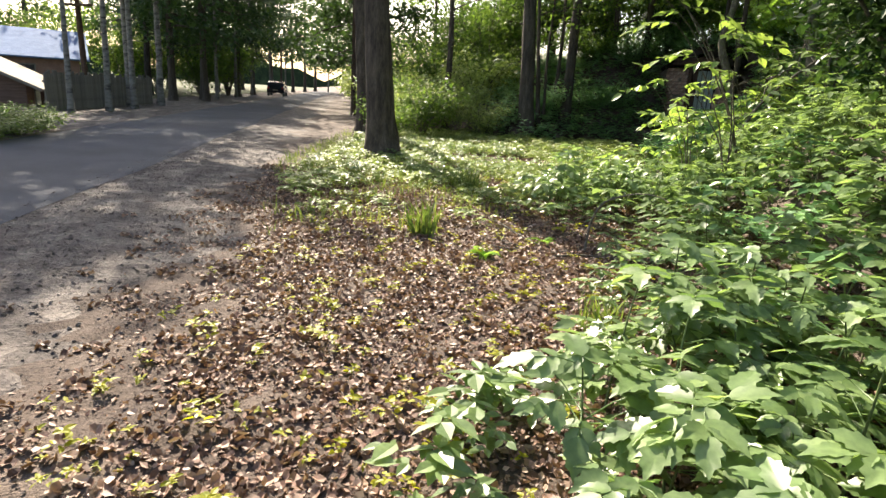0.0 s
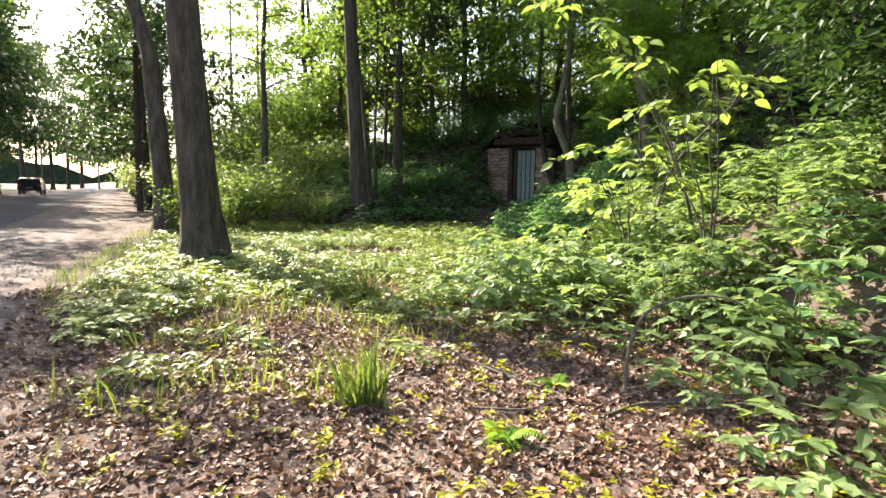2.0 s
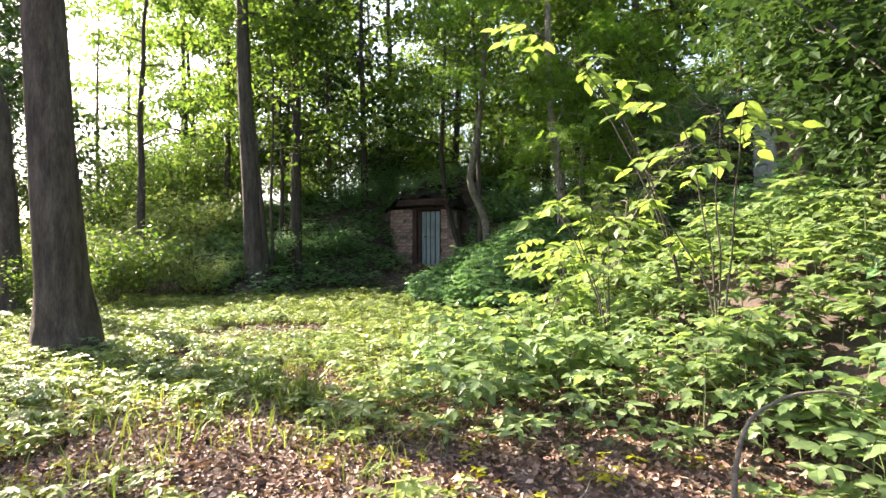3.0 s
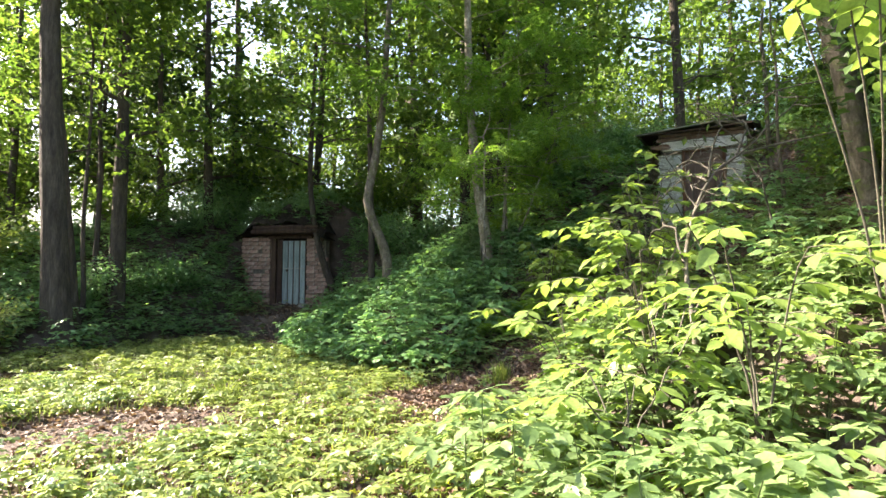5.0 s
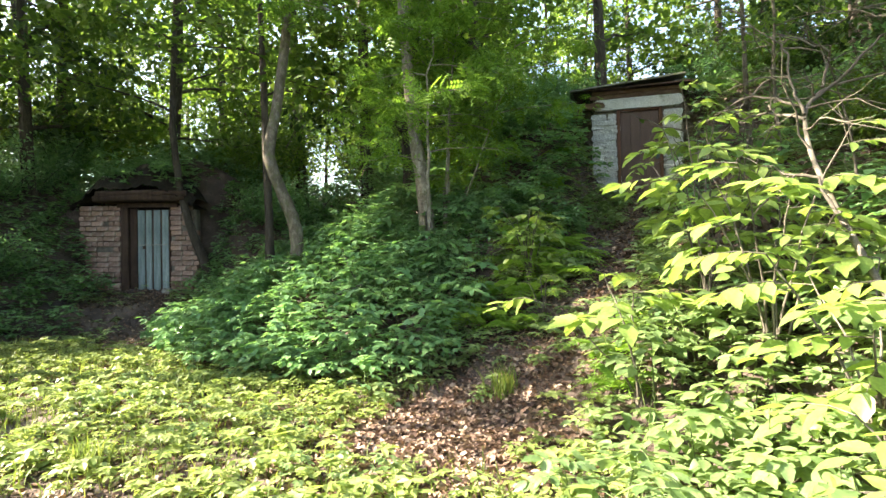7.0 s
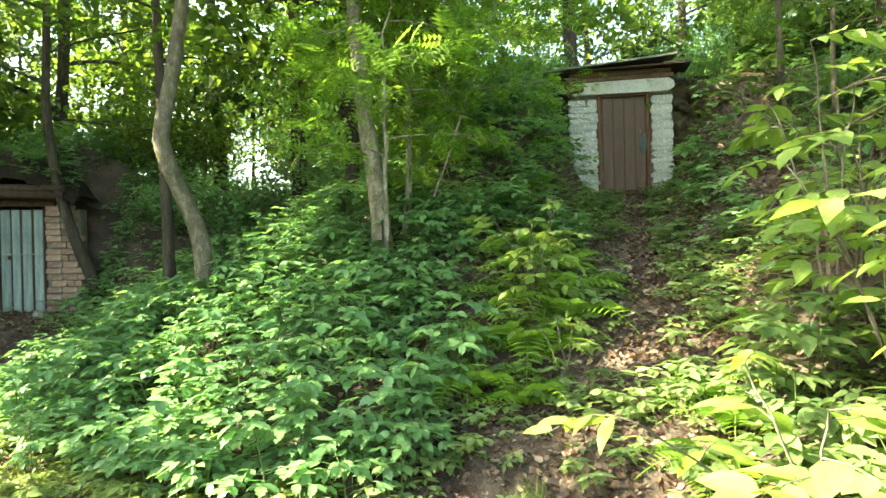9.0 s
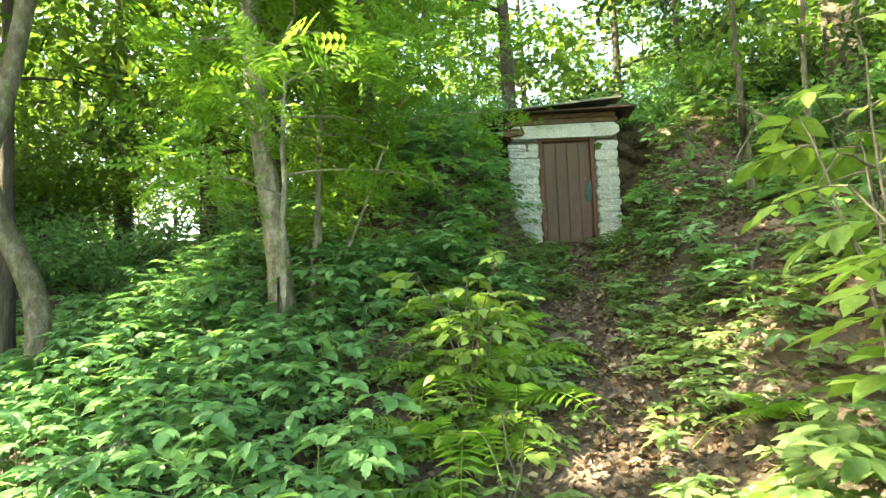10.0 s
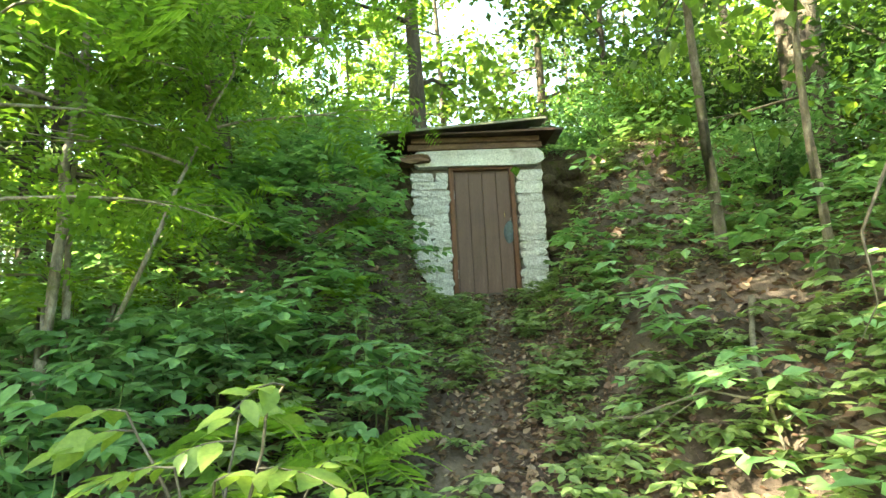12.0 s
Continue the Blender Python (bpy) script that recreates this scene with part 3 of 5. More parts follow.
low[:, 2] = 2.28 - 0.9 * 0.3 * smooth((np.abs(low[:, 0]) - 0.9) / 0.7)
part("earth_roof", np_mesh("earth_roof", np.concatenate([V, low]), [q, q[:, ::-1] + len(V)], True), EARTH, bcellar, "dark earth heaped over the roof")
RS = np.random.default_rng(44)
ru, rv = RS.uniform(0, 35, 120), RS.uniform(0, 25, 120)
ROOF_PLANTS = np.array([BR @ Vector((float(xs[int(b), int(a)]), float(ys[int(b), int(a)]), float(hump[int(b), int(a)]) - 0.05)) for a, b in zip(ru, rv)])
for u, w in ((-1.62, 0.32), (-1.95, 0.34)):
    slab = part("wing_slab", stone_mesh(w, 0.22, 1.3, int(u * 100), 0.03), RUBBLE, bcellar, "leaning mossy stone slab")
    slab.matrix_basis = pose(u, -0.05, 0.95, 0, -14, 6)
tagged(part("door_stone", stone_mesh(0.22, 0.18, 0.14, 9, 0.02), STONE), "pale stone lying before the blue door", "stone").matrix_basis = pose(9.35, 21.25, gz(9.35, 21.25) + 0.05, 0, 0, 30)

# ---- trees ----


def tree_meshes(seed, h, r, cb, cr, nl, leaf=0.2, lean=(0, 0), wander=0.25, limbs=14, sides=10, path=None, top=0.12, limb_up=0.35, clump=0.42, shape=DIAMOND, flare=0.55, limb_r=0.42):
    """Trunk with limbs, and a crown of single leaves in clumps round the limb ends."""
    g = np.random.default_rng(seed)
    if path is None:
        t = np.concatenate([[0, 0.15 / h, 0.35 / h, 0.65 / h, 1.1 / h], np.linspace(0, 1, 15)[2:]])
        w = np.cumsum(g.standard_normal((len(t), 2)) * wander / 4, 0)
        w -= w[0]
        P = np.column_stack([lean[0] * h * t + w[:, 0] * t, lean[1] * h * t + w[:, 1] * t, h * t - 0.25])
    else:
        k = np.array(path, dtype=float)
        t = np.linspace(0, 1, 46)
        P = np.column_stack([np.interp(t * k[-1, 2], k[:, 2], k[:, c]) for c in range(3)])
        P[1:-1, :2] = (P[:-2, :2] + 2 * P[1:-1, :2] + P[2:, :2]) / 4
        h = k[-1, 2]
    rad = r * (1 - (1 - top) * t ** 0.9) * (1 + flare * np.exp(-np.maximum(P[:, 2] + 0.1, 0) / 0.3))
    wood, ends = [tube(P, rad, sides, 0.05)], []
    for n in range(limbs):
        f = (cb + (h - cb) * ((n + 0.5) / limbs) ** 0.9) / h
        base = np.array([np.interp(f, t, P[:, c]) for c in range(3)])
        a = n * 2.4 + g.uniform(-0.5, 0.5)
        L = cr * g.uniform(0.7, 1.1) * (1.05 - 0.6 * (n / limbs) ** 2)
        s = np.linspace(0, 1, 6)
        up = limb_up * g.uniform(0.5, 1.5)
        q = base + np.column_stack([np.cos(a) * L * s, np.sin(a) * L * s, L * (up * s - 0.25 * s * s)]) + np.cumsum(g.standard_normal((6, 3)) * 0.05 * L / 2, 0) * s[:, None]
        r0 = max(0.012, np.interp(f, t, rad) * limb_r)
        wood.append(tube(q, r0 * (1 - 0.8 * s), 5))
        ends.append(q)
        s = s[::2] if sides < 10 else s
        for b in range(2):
            a2, m = a + g.choice([-1, 1]) * g.uniform(0.5, 1.0), g.integers(2, 5)
            q2 = q[m] + np.column_stack([np.cos(a2) * L * 0.5 * s, np.sin(a2) * L * 0.5 * s, L * 0.15 * s * g.uniform(-0.3, 1)])
            wood.append(tube(q2, r0 * 0.5 * (1 - 0.8 * s), 3 if sides < 10 else 4))
            ends.append(q2 if len(q2) == 6 else np.column_stack([np.interp(np.linspace(0, 1, 6), s, q2[:, c]) for c in range(3)]))
    C = np.stack(ends)
    which, f = g.integers(0, len(C), nl), g.uniform(0.3, 1.05, nl)
    lo = np.clip((f * 5).astype(int), 0, 4)
    P0 = C[which, lo] + (C[which, lo + 1] - C[which, lo]) * (f * 5 - lo)[:, None]
    off = g.standard_normal((nl, 3)) * clump * np.array([1, 1, 0.55])
    R = turns(g.uniform(0, 2 * np.pi, nl), g.normal(-0.35, 0.5, nl), g.normal(0, 0.5, nl))
    return np_mesh("trunk", *join(wood), True), np_mesh("crown", *spread(shape, P0 + off, R, leaf * g.uniform(0.6, 1.25, nl)))


def tree(name, label, m, bark, leaves, group="", category="tree", **k):
    tr, cr = tree_meshes(**k)
    t = thing(name, label, category, group, m)
    part("trunk", tr, bark, t)
    part("crown", cr, leaves, t)
    return t


# trees that stand out
tree("roadside_tree", "tall grey-barked tree on the grassy road edge", pose(-1.42, 11.7, 0), BARK_GREY, CANOPY, seed=11, h=20, r=0.32, cb=13.0, cr=2.5, nl=3600, lean=(-0.075, 0.035), wander=0.2, sides=16, limbs=12)
tree("leaning_tree", "thin leaning tree behind the big trunk", pose(-2.6, 17.2, 0), BARK_GREY, CANOPY, seed=12, h=14, r=0.25, cb=10.5, cr=1.5, nl=140, path=[(0, 0, -0.25), (-0.1, 0.1, 2), (-0.25, 0.2, 4.2), (-0.8, 0.5, 6), (-1.5, 0.9, 9), (-1.6, 1.1, 14)], limbs=10)
T3 = dict(h=15, cr=3.2, nl=7500)
tree("bank_tree", "dark straight tree at the foot of the bank", pose(2.62, 19.6, gz(2.62, 19.6)), BARK_DARK, CANOPY, seed=13, r=0.27, cb=7.5, lean=(-0.07, 0.02), wander=0.25, sides=12, limbs=22, h=18, cr=2.7, nl=11000, leaf=0.25)
tree("bank_tree", "slim upright tree on the dark bank", pose(4.3, 21.6, gz(4.3, 21.6)), BARK_DARK, CANOPY, seed=14, r=0.21, cb=4.2, lean=(0.0, 0.01), wander=0.12, sides=12, **T3)
for k, (x, y, r, ln) in enumerate(((3.15, 20.2, 0.09, (-0.09, 0.02)), (3.9, 21.9, 0.09, (0.0, 0.0)), (3.3, 20.6, 0.06, (0.04, 0.03)))):
    tree("young_tree", "thin young tree beside a thicker trunk", pose(x, y, gz(x, y)), BARK_DARK, CANOPY, seed=15 + k, h=10, r=r, cb=3.6, cr=1.5, nl=450, lean=ln, limbs=9, sides=8)
tree("curved_tree", "slender tree with a strongly curved trunk", pose(7.35, 15.35, gz(7.35, 15.35)), BARK_MOSS, CANOPY, seed=21, h=11, r=0.115, cb=4.6, cr=2.0, nl=1700, path=[(0, 0, -0.3), (0.05, -0.03, 0.5), (0.06, -0.03, 1.1), (-0.18, 0.12, 1.7), (-0.34, 0.22, 2.2), (-0.20, 0.14, 2.9), (-0.05, 0.04, 4.2), (0.1, 0, 7), (0.2, 0, 11)], flare=0.3, top=0.2)
tree("curved_tree", "slender curved tree beside the brick cellar", pose(10.05, 20.6, gz(10.05, 20.6)), BARK_DARK, CANOPY, seed=22, h=11, r=0.12, cb=3.4, cr=2.4, nl=4200, path=[(0, 0, -0.3), (-0.03, 0.05, 0.6), (-0.28, 0.3, 1.5), (-0.45, 0.5, 2.6), (-0.55, 0.6, 4.0), (-0.5, 0.5, 7), (-0.4, 0.5, 11)], flare=0.3, top=0.2)
tree("young_tree", "thin dark tree behind the curved trunk", pose(8.1, 16.6, gz(8.1, 16.6)), BARK_DARK, CANOPY, seed=23, h=11, r=0.09, cb=3.4, cr=1.9, nl=2000, lean=(-0.03, 0.02), limbs=12)


def pinnate(pairs, length, width, droop=0.12, taper=True):
    """A compound leaf: a midrib with pairs of leaflets along +y."""
    V, F, n = [], [], 0
    for k in range(pairs + 1):
        f = (k + 0.6) / (pairs + 0.6)
        z = -droop * f * f * length
        w = width * (math.sin(math.pi * min(1, 0.25 + 0.75 * f)) if taper else 1) * (0.55 if k == pairs else 1)
        for s in ((1, -1) if k < pairs else (0,)):
            tip = (s * w, f * length + (0.25 * w if s else w), z - 0.10 * w)
            d = 0.17 * w if s else 0.0
            base = (0, f * length, z)
            if s:
                V += [base, (s * w * 0.45, f * length - 0.13 * w, z + 0.03 * w), tip, (s * w * 0.5, f * length + 0.34 * w, z + 0.03 * w)]
            else:
                V += [base, (0.2 * w, f * length + 0.4 * w, z), tip, (-0.2 * w, f * length + 0.4 * w, z)]
            F += [(n, n + 1, n + 2), (n, n + 2, n + 3)]
            n += 4
    return np.array(V), [np.array(F)]


ROWAN_LEAF = pinnate(6, 1.0, 0.34, 0.25)
tree("rowan_tree", "mottled grey rowan with feathery leaves on the bank", pose(8.3, 13.35, gz(8.3, 13.35)), BARK_PALE, ROWAN, seed=31, h=9.5, r=0.125, cb=2.3, cr=2.6, nl=3400, limb_r=0.2, leaf=0.29, path=[(0, 0, -0.3), (0.0, 0.05, 0.6), (-0.10, 0.10, 1.3), (-0.25, 0.14, 2.2), (-0.38, 0.18, 3.6), (-0.42, 0.2, 6), (-0.4, 0.2, 9.5)], limbs=16, limb_up=0.5, clump=0.25, shape=ROWAN_LEAF, flare=0.25, top=0.2)
tree("rowan_bush", "young rowan with layered feathery leaf sprays", pose(7.75, 13.05, gz(7.75, 13.05)), BARK_PALE, ROWAN, seed=33, h=4.4, r=0.04, cb=1.5, cr=1.25, nl=1000, leaf=0.30, lean=(0.02, 0.0), limbs=18, sides=7, limb_up=0.2, clump=0.16, shape=ROWAN_LEAF, flare=0.2, limb_r=0.3)
for k, (x, y, ln, h, r) in enumerate(((8.42, 13.12, (0.02, 0.0), 5.5, 0.042), (8.42, 13.08, (0.24, -0.21), 3.8, 0.024), (8.62, 13.2, (0.07, -0.05), 5.0, 0.026))):
    tree("rowan_sapling", "thin pale rowan shoot beside the old stem", pose(x, y, gz(x, y)), BARK_PALE, ROWAN, seed=35 + k, h=h, r=r, cb=1.6, cr=1.3, nl=420, leaf=0.24, lean=ln, limbs=9, sides=7, limb_up=0.2, clump=0.2, shape=ROWAN_LEAF, flare=0.2, group="rowan shoots")
tree("forked_sapling", "pale forked sapling with bare lower stem", pose(6.55, 6.95, gz(6.55, 6.95)), BARK_MOSS, HAZEL, seed=41, h=8.5, r=0.13, cb=3.8, cr=3.0, nl=3200, leaf=0.17, lean=(-0.19, 0.12), limbs=16, shape=OVATE, flare=0.1)
tree("forked_sapling", "pale slanting stem of a forked sapling", pose(6.62, 6.85, gz(6.62, 6.85) + 0.5), BARK_MOSS, HAZEL, seed=42, h=5.5, r=0.085, cb=2.4, cr=1.7, nl=600, leaf=0.16, lean=(0.12, -0.16), limbs=9, shape=OVATE, flare=0.1)
tree("old_tree", "thick old trunk on top of the bank", pose(12.55, 6.95, gz(12.55, 6.95)), BARK_DARK, CANOPY, seed=51, h=18, r=0.27, cb=3.5, cr=3.6, nl=6500, lean=(0.02, 0.0), sides=16, limbs=18, flare=0.2)
tree("slim_tree", "thin tree at the edge of the clearing", pose(-0.2, 21.0, gz(-0.2, 21.0)), BARK_DARK, CANOPY, seed=54, h=12, r=0.13, cb=4.0, cr=1.5, nl=400, leaf=0.2, limbs=12, sides=8, flare=0.3)
tree("slim_tree", "slim pale sapling on the slope by the cellar", pose(10.4, 8.75, gz(10.4, 8.75)), BARK_MOSS, CANOPY, seed=52, h=7.5, r=0.05, cb=2.3, cr=1.6, nl=1600, leaf=0.15, lean=(-0.02, 0.03), limbs=12, sides=7, flare=0.2)
tree("slim_tree", "slim sapling crossing in front of the bank", pose(9.5, 8.4, gz(9.5, 8.4)), BARK_MOSS, CANOPY, seed=53, h=5.5, r=0.035, cb=1.2, cr=1.3, nl=900, leaf=0.14, lean=(-0.08, 0.02), limbs=12, sides=6, flare=0.2)

# woodland on the bank: a few kinds, repeated
KINDS = [tree("woodland_tree", "broadleaf tree on the wooded bank", pose(*p, gz(*p)), BARK_DARK, CANOPY if k % 3 else CANOPY_DARK, seed=60 + k, group="woodland trees", h=13 + k % 3 * 2, r=0.13 + 0.03 * (k % 3), cb=0.9 + 0.5 * (k % 3), cr=2.7, nl=3600, leaf=0.28, limbs=14, sides=8, lean=(0.02 * (k - 2), 0.02), clump=0.5)
         for k, p in enumerate(((6.9, 25.6), (7.9, 24.4), (13.4, 18.2), (14.2, 17.4), (23.6, 12.8), (22.6, 9.6)))]
wr = random.Random(5)
placed = [(6.9, 25.6), (7.9, 24.4), (13.4, 18.2), (14.2, 17.4), (23.6, 12.8), (22.6, 9.6), (2.62, 19.6), (4.3, 21.6), (7.35, 15.35), (10.05, 20.6), (8.3, 13.35), (12.7, 7.3)]
tries = 0
while len(placed) < 98 and tries < 6000:
    tries += 1
    x, y = wr.uniform(4, 44), wr.uniform(-8, 52)
    s = float(rise(np.array([x]), np.array([y]))[0])
    gap = 2.6 if len(placed) < 60 else 3.0
    if s < 4.2 or min(math.hypot(x - a, y - b) for a, b in placed) < gap or (x < 15.5 and 8.2 < y < 13.6) or (x < 12 and y < 13 and s < 6.5) or (abs(x - 10) < 1.9 and abs(y - 22.5) < 1.9):
        continue
    if 17 < x < 34 and abs((y - 11.6) / (x - 5.5)) < 0.07:
        continue
    placed.append((x, y))
    sc = wr.uniform(0.8, 1.15)
    copy_thing(KINDS[wr.randrange(6)], pose(x, y, gz(x, y) - 0.1, wr.uniform(-3, 3), wr.uniform(-3, 3), wr.uniform(0, 360)) @ Matrix.Diagonal((sc, sc, sc, 1)))
# The first of these is added to keep sun patches off the whitewashed front.
for x, y, sc in ((10.9, 15.3, 0.85), (12.2, 15.9, 0.9), (2.4, 33, 0.9), (5.2, 31.5, 1.0), (-1.2, 39, 0.9), (3.6, 38, 1.0), (7.8, 33, 1.0), (5.6, 27.6, 0.9), (3.0, 26.0, 0.8), (0.5, 45, 1.1)):
    copy_thing(KINDS[wr.randrange(6)], pose(x, y, gz(x, y) - 0.1, 0, 0, wr.uniform(0, 360)) @ Matrix.Diagonal((sc, sc, sc, 1)))
# trees and bushes along the road
ROADSIDE = tree("avenue_tree", "tall birch with drooping foliage beside the road", pose(road_x(24, -9.2), 24, 0), BARK_BIRCH, CANOPY_DARK, seed=80, group="roadside trees", h=17, r=0.13, cb=4.5, cr=2.6, nl=4000, leaf=0.26, limbs=14, sides=8, limb_up=0.05)
BIRCH = tree("avenue_tree", "thin pale birch beside the road", pose(road_x(20.5, -8.7), 20.5, 0), BARK_BIRCH, CANOPY, seed=81, group="roadside trees", h=14.5, r=0.12, cb=6.5, cr=3.7, nl=3300, leaf=0.27, limbs=16, limb_up=0.1, clump=0.55)
BIG = tree("avenue_tree", "dense dark tree overhanging the road", pose(road_x(33, -10.0), 33, 0), BARK_DARK, CANOPY_DARK, seed=82, group="roadside trees", h=16, r=0.24, cb=3.8, cr=4.2, nl=4600, leaf=0.36, limbs=16, sides=8, limb_up=0.0, clump=0.6)
for kind, y, off, sc in ((BIRCH, 22.8, -8.6, 1.05), (BIRCH, 26.5, -8.7, 1.25), (BIRCH, 18.6, -9.2, 0.85), (BIG, 37, -9.2, 1.0), (BIG, 43, -10.5, 1.1), (ROADSIDE, 40, -9.0, 1), (BIG, 50, -9.4, 1.1), (ROADSIDE, 47, -9.0, 1), (ROADSIDE, 57, -9.3, 1), (BIG, 62, -10, 1.1), (ROADSIDE, 70, -9.2, 1.1), (BIG, 78, -10, 1.1), (ROADSIDE, 88, -9.2, 1.1), (BIG, 98, -9, 1.2), (BIG, 112, -8, 1.2), (BIG, 130, -7, 1.4), (BIG, 135, -1, 1.4), (ROADSIDE, 125, -4, 1.2),
                         (BIG, 32, 0.6, 0.8), (BIG, 40, 0.4, 0.85), (ROADSIDE, 36, 1.5, 0.9), (BIG, 50, 0.8, 0.9), (BIG, 60, 0.6, 1), (BIG, 72, 0.6, 1), (BIG, 86, 0.3, 1.1), (BIG, 102, 0.3, 1.1), (BIG, 118, 0.2, 1.2), (BIG, 35, -8.6, 0.8), (BIG, 41, -14, 1), (BIG, 47, -16, 1.1), (BIG, 56, -14, 1.1), (BIG, 68, -15, 1.2), (BIG, 82, -30, 1.5), (BIG, 90, -16, 1.3), (BIG, 110, -20, 1.5), (BIG, 66, -20, 1.2), (BIG, 56, -30, 1.3), (BIG, 48, -38, 1.3), (BIG, 44, -46, 1.3), (BIG, 76, -26, 1.3)):
    copy_thing(kind, pose(road_x(y, off), y, 0, 0, 0, wr.uniform(0, 360)) @ Matrix.Diagonal((sc, sc, sc, 1)))


def shrub_meshes(seed, h, w, nl, leaf, stems=8, shape=OVATE):
    g = np.random.default_rng(seed)
    wood, P0 = [], []
    for n in range(stems):
        a, L = n * 2.4 + g.uniform(-0.4, 0.4), h * g.uniform(0.7, 1.1)
        s = np.linspace(0, 1, 6)
        q = np.column_stack([np.cos(a) * w * (0.1 * s + 0.8 * s ** 1.6), np.sin(a) * w * (0.1 * s + 0.8 * s ** 1.6), L * (s - 0.15 * s ** 3) - 0.1]) + np.cumsum(g.standard_normal((6, 3)) * 0.03, 0)
        wood.append(tube(q, 0.014 * (1 - 0.75 * s) * max(1, h / 1.5), 5))
        f = g.uniform(0.25, 1.0, nl // stems) ** 0.8
        lo = np.clip((f * 5).astype(int), 0, 4)
        P0.append(q[lo] + (q[lo + 1] - q[lo]) * (f * 5 - lo)[:, None] + g.standard_normal((len(f), 3)) * w * np.array([0.2, 0.2, 0.13]))
    P0 = np.concatenate(P0)
    n = len(P0)
    R = turns(g.uniform(0, 2 * np.pi, n), g.normal(-0.3, 0.4, n), g.normal(0, 0.4, n))
    return np_mesh("stems", *join(wood), True), np_mesh("leaves", *spread(shape, P0, R, leaf * g.uniform(0.6, 1.2, n)))


def shrub(name, label, m, leaves, group="", wood=TWIG, **k):
    st, lv = shrub_meshes(**k)
    t = thing(name, label, "bush", group, m)
    part("branchwork", st, wood, t)
    part("foliage", lv, leaves, t)
    return t


SH = [shrub("bush", "leafy green bush at the wood's edge", pose(*p, gz(*p)), (GROUNDCOVER, CANOPY, HERB_DEEP)[k], "wood edge bushes", seed=100 + k, h=2.0, w=1.2, nl=2400, leaf=0.13, stems=11, shape=DIAMOND) for k, p in enumerate(((0.1, 20.4), (-0.9, 17.9), (11.3, 18.4)))]
# Kind 3: deep shade on the bank is put into this bush's leaf colour.
SH.append(shrub("tall_bush", "tall dense bush on the bank, leaf colour darkened for shade", pose(5.4, 4.0, gz(5.4, 4.0)), CANOPY_DARK, "tall bushes", seed=110, h=3.8, w=2.0, nl=6500, leaf=0.15, stems=16, shape=DIAMOND))
SH.append(shrub("tall_bush", "tall leafy bush at the wood edge", pose(1.5, 27, gz(1.5, 27)), CANOPY, "tall bushes", seed=111, h=4.0, w=2.2, nl=5500, leaf=0.17, stems=16, shape=DIAMOND))
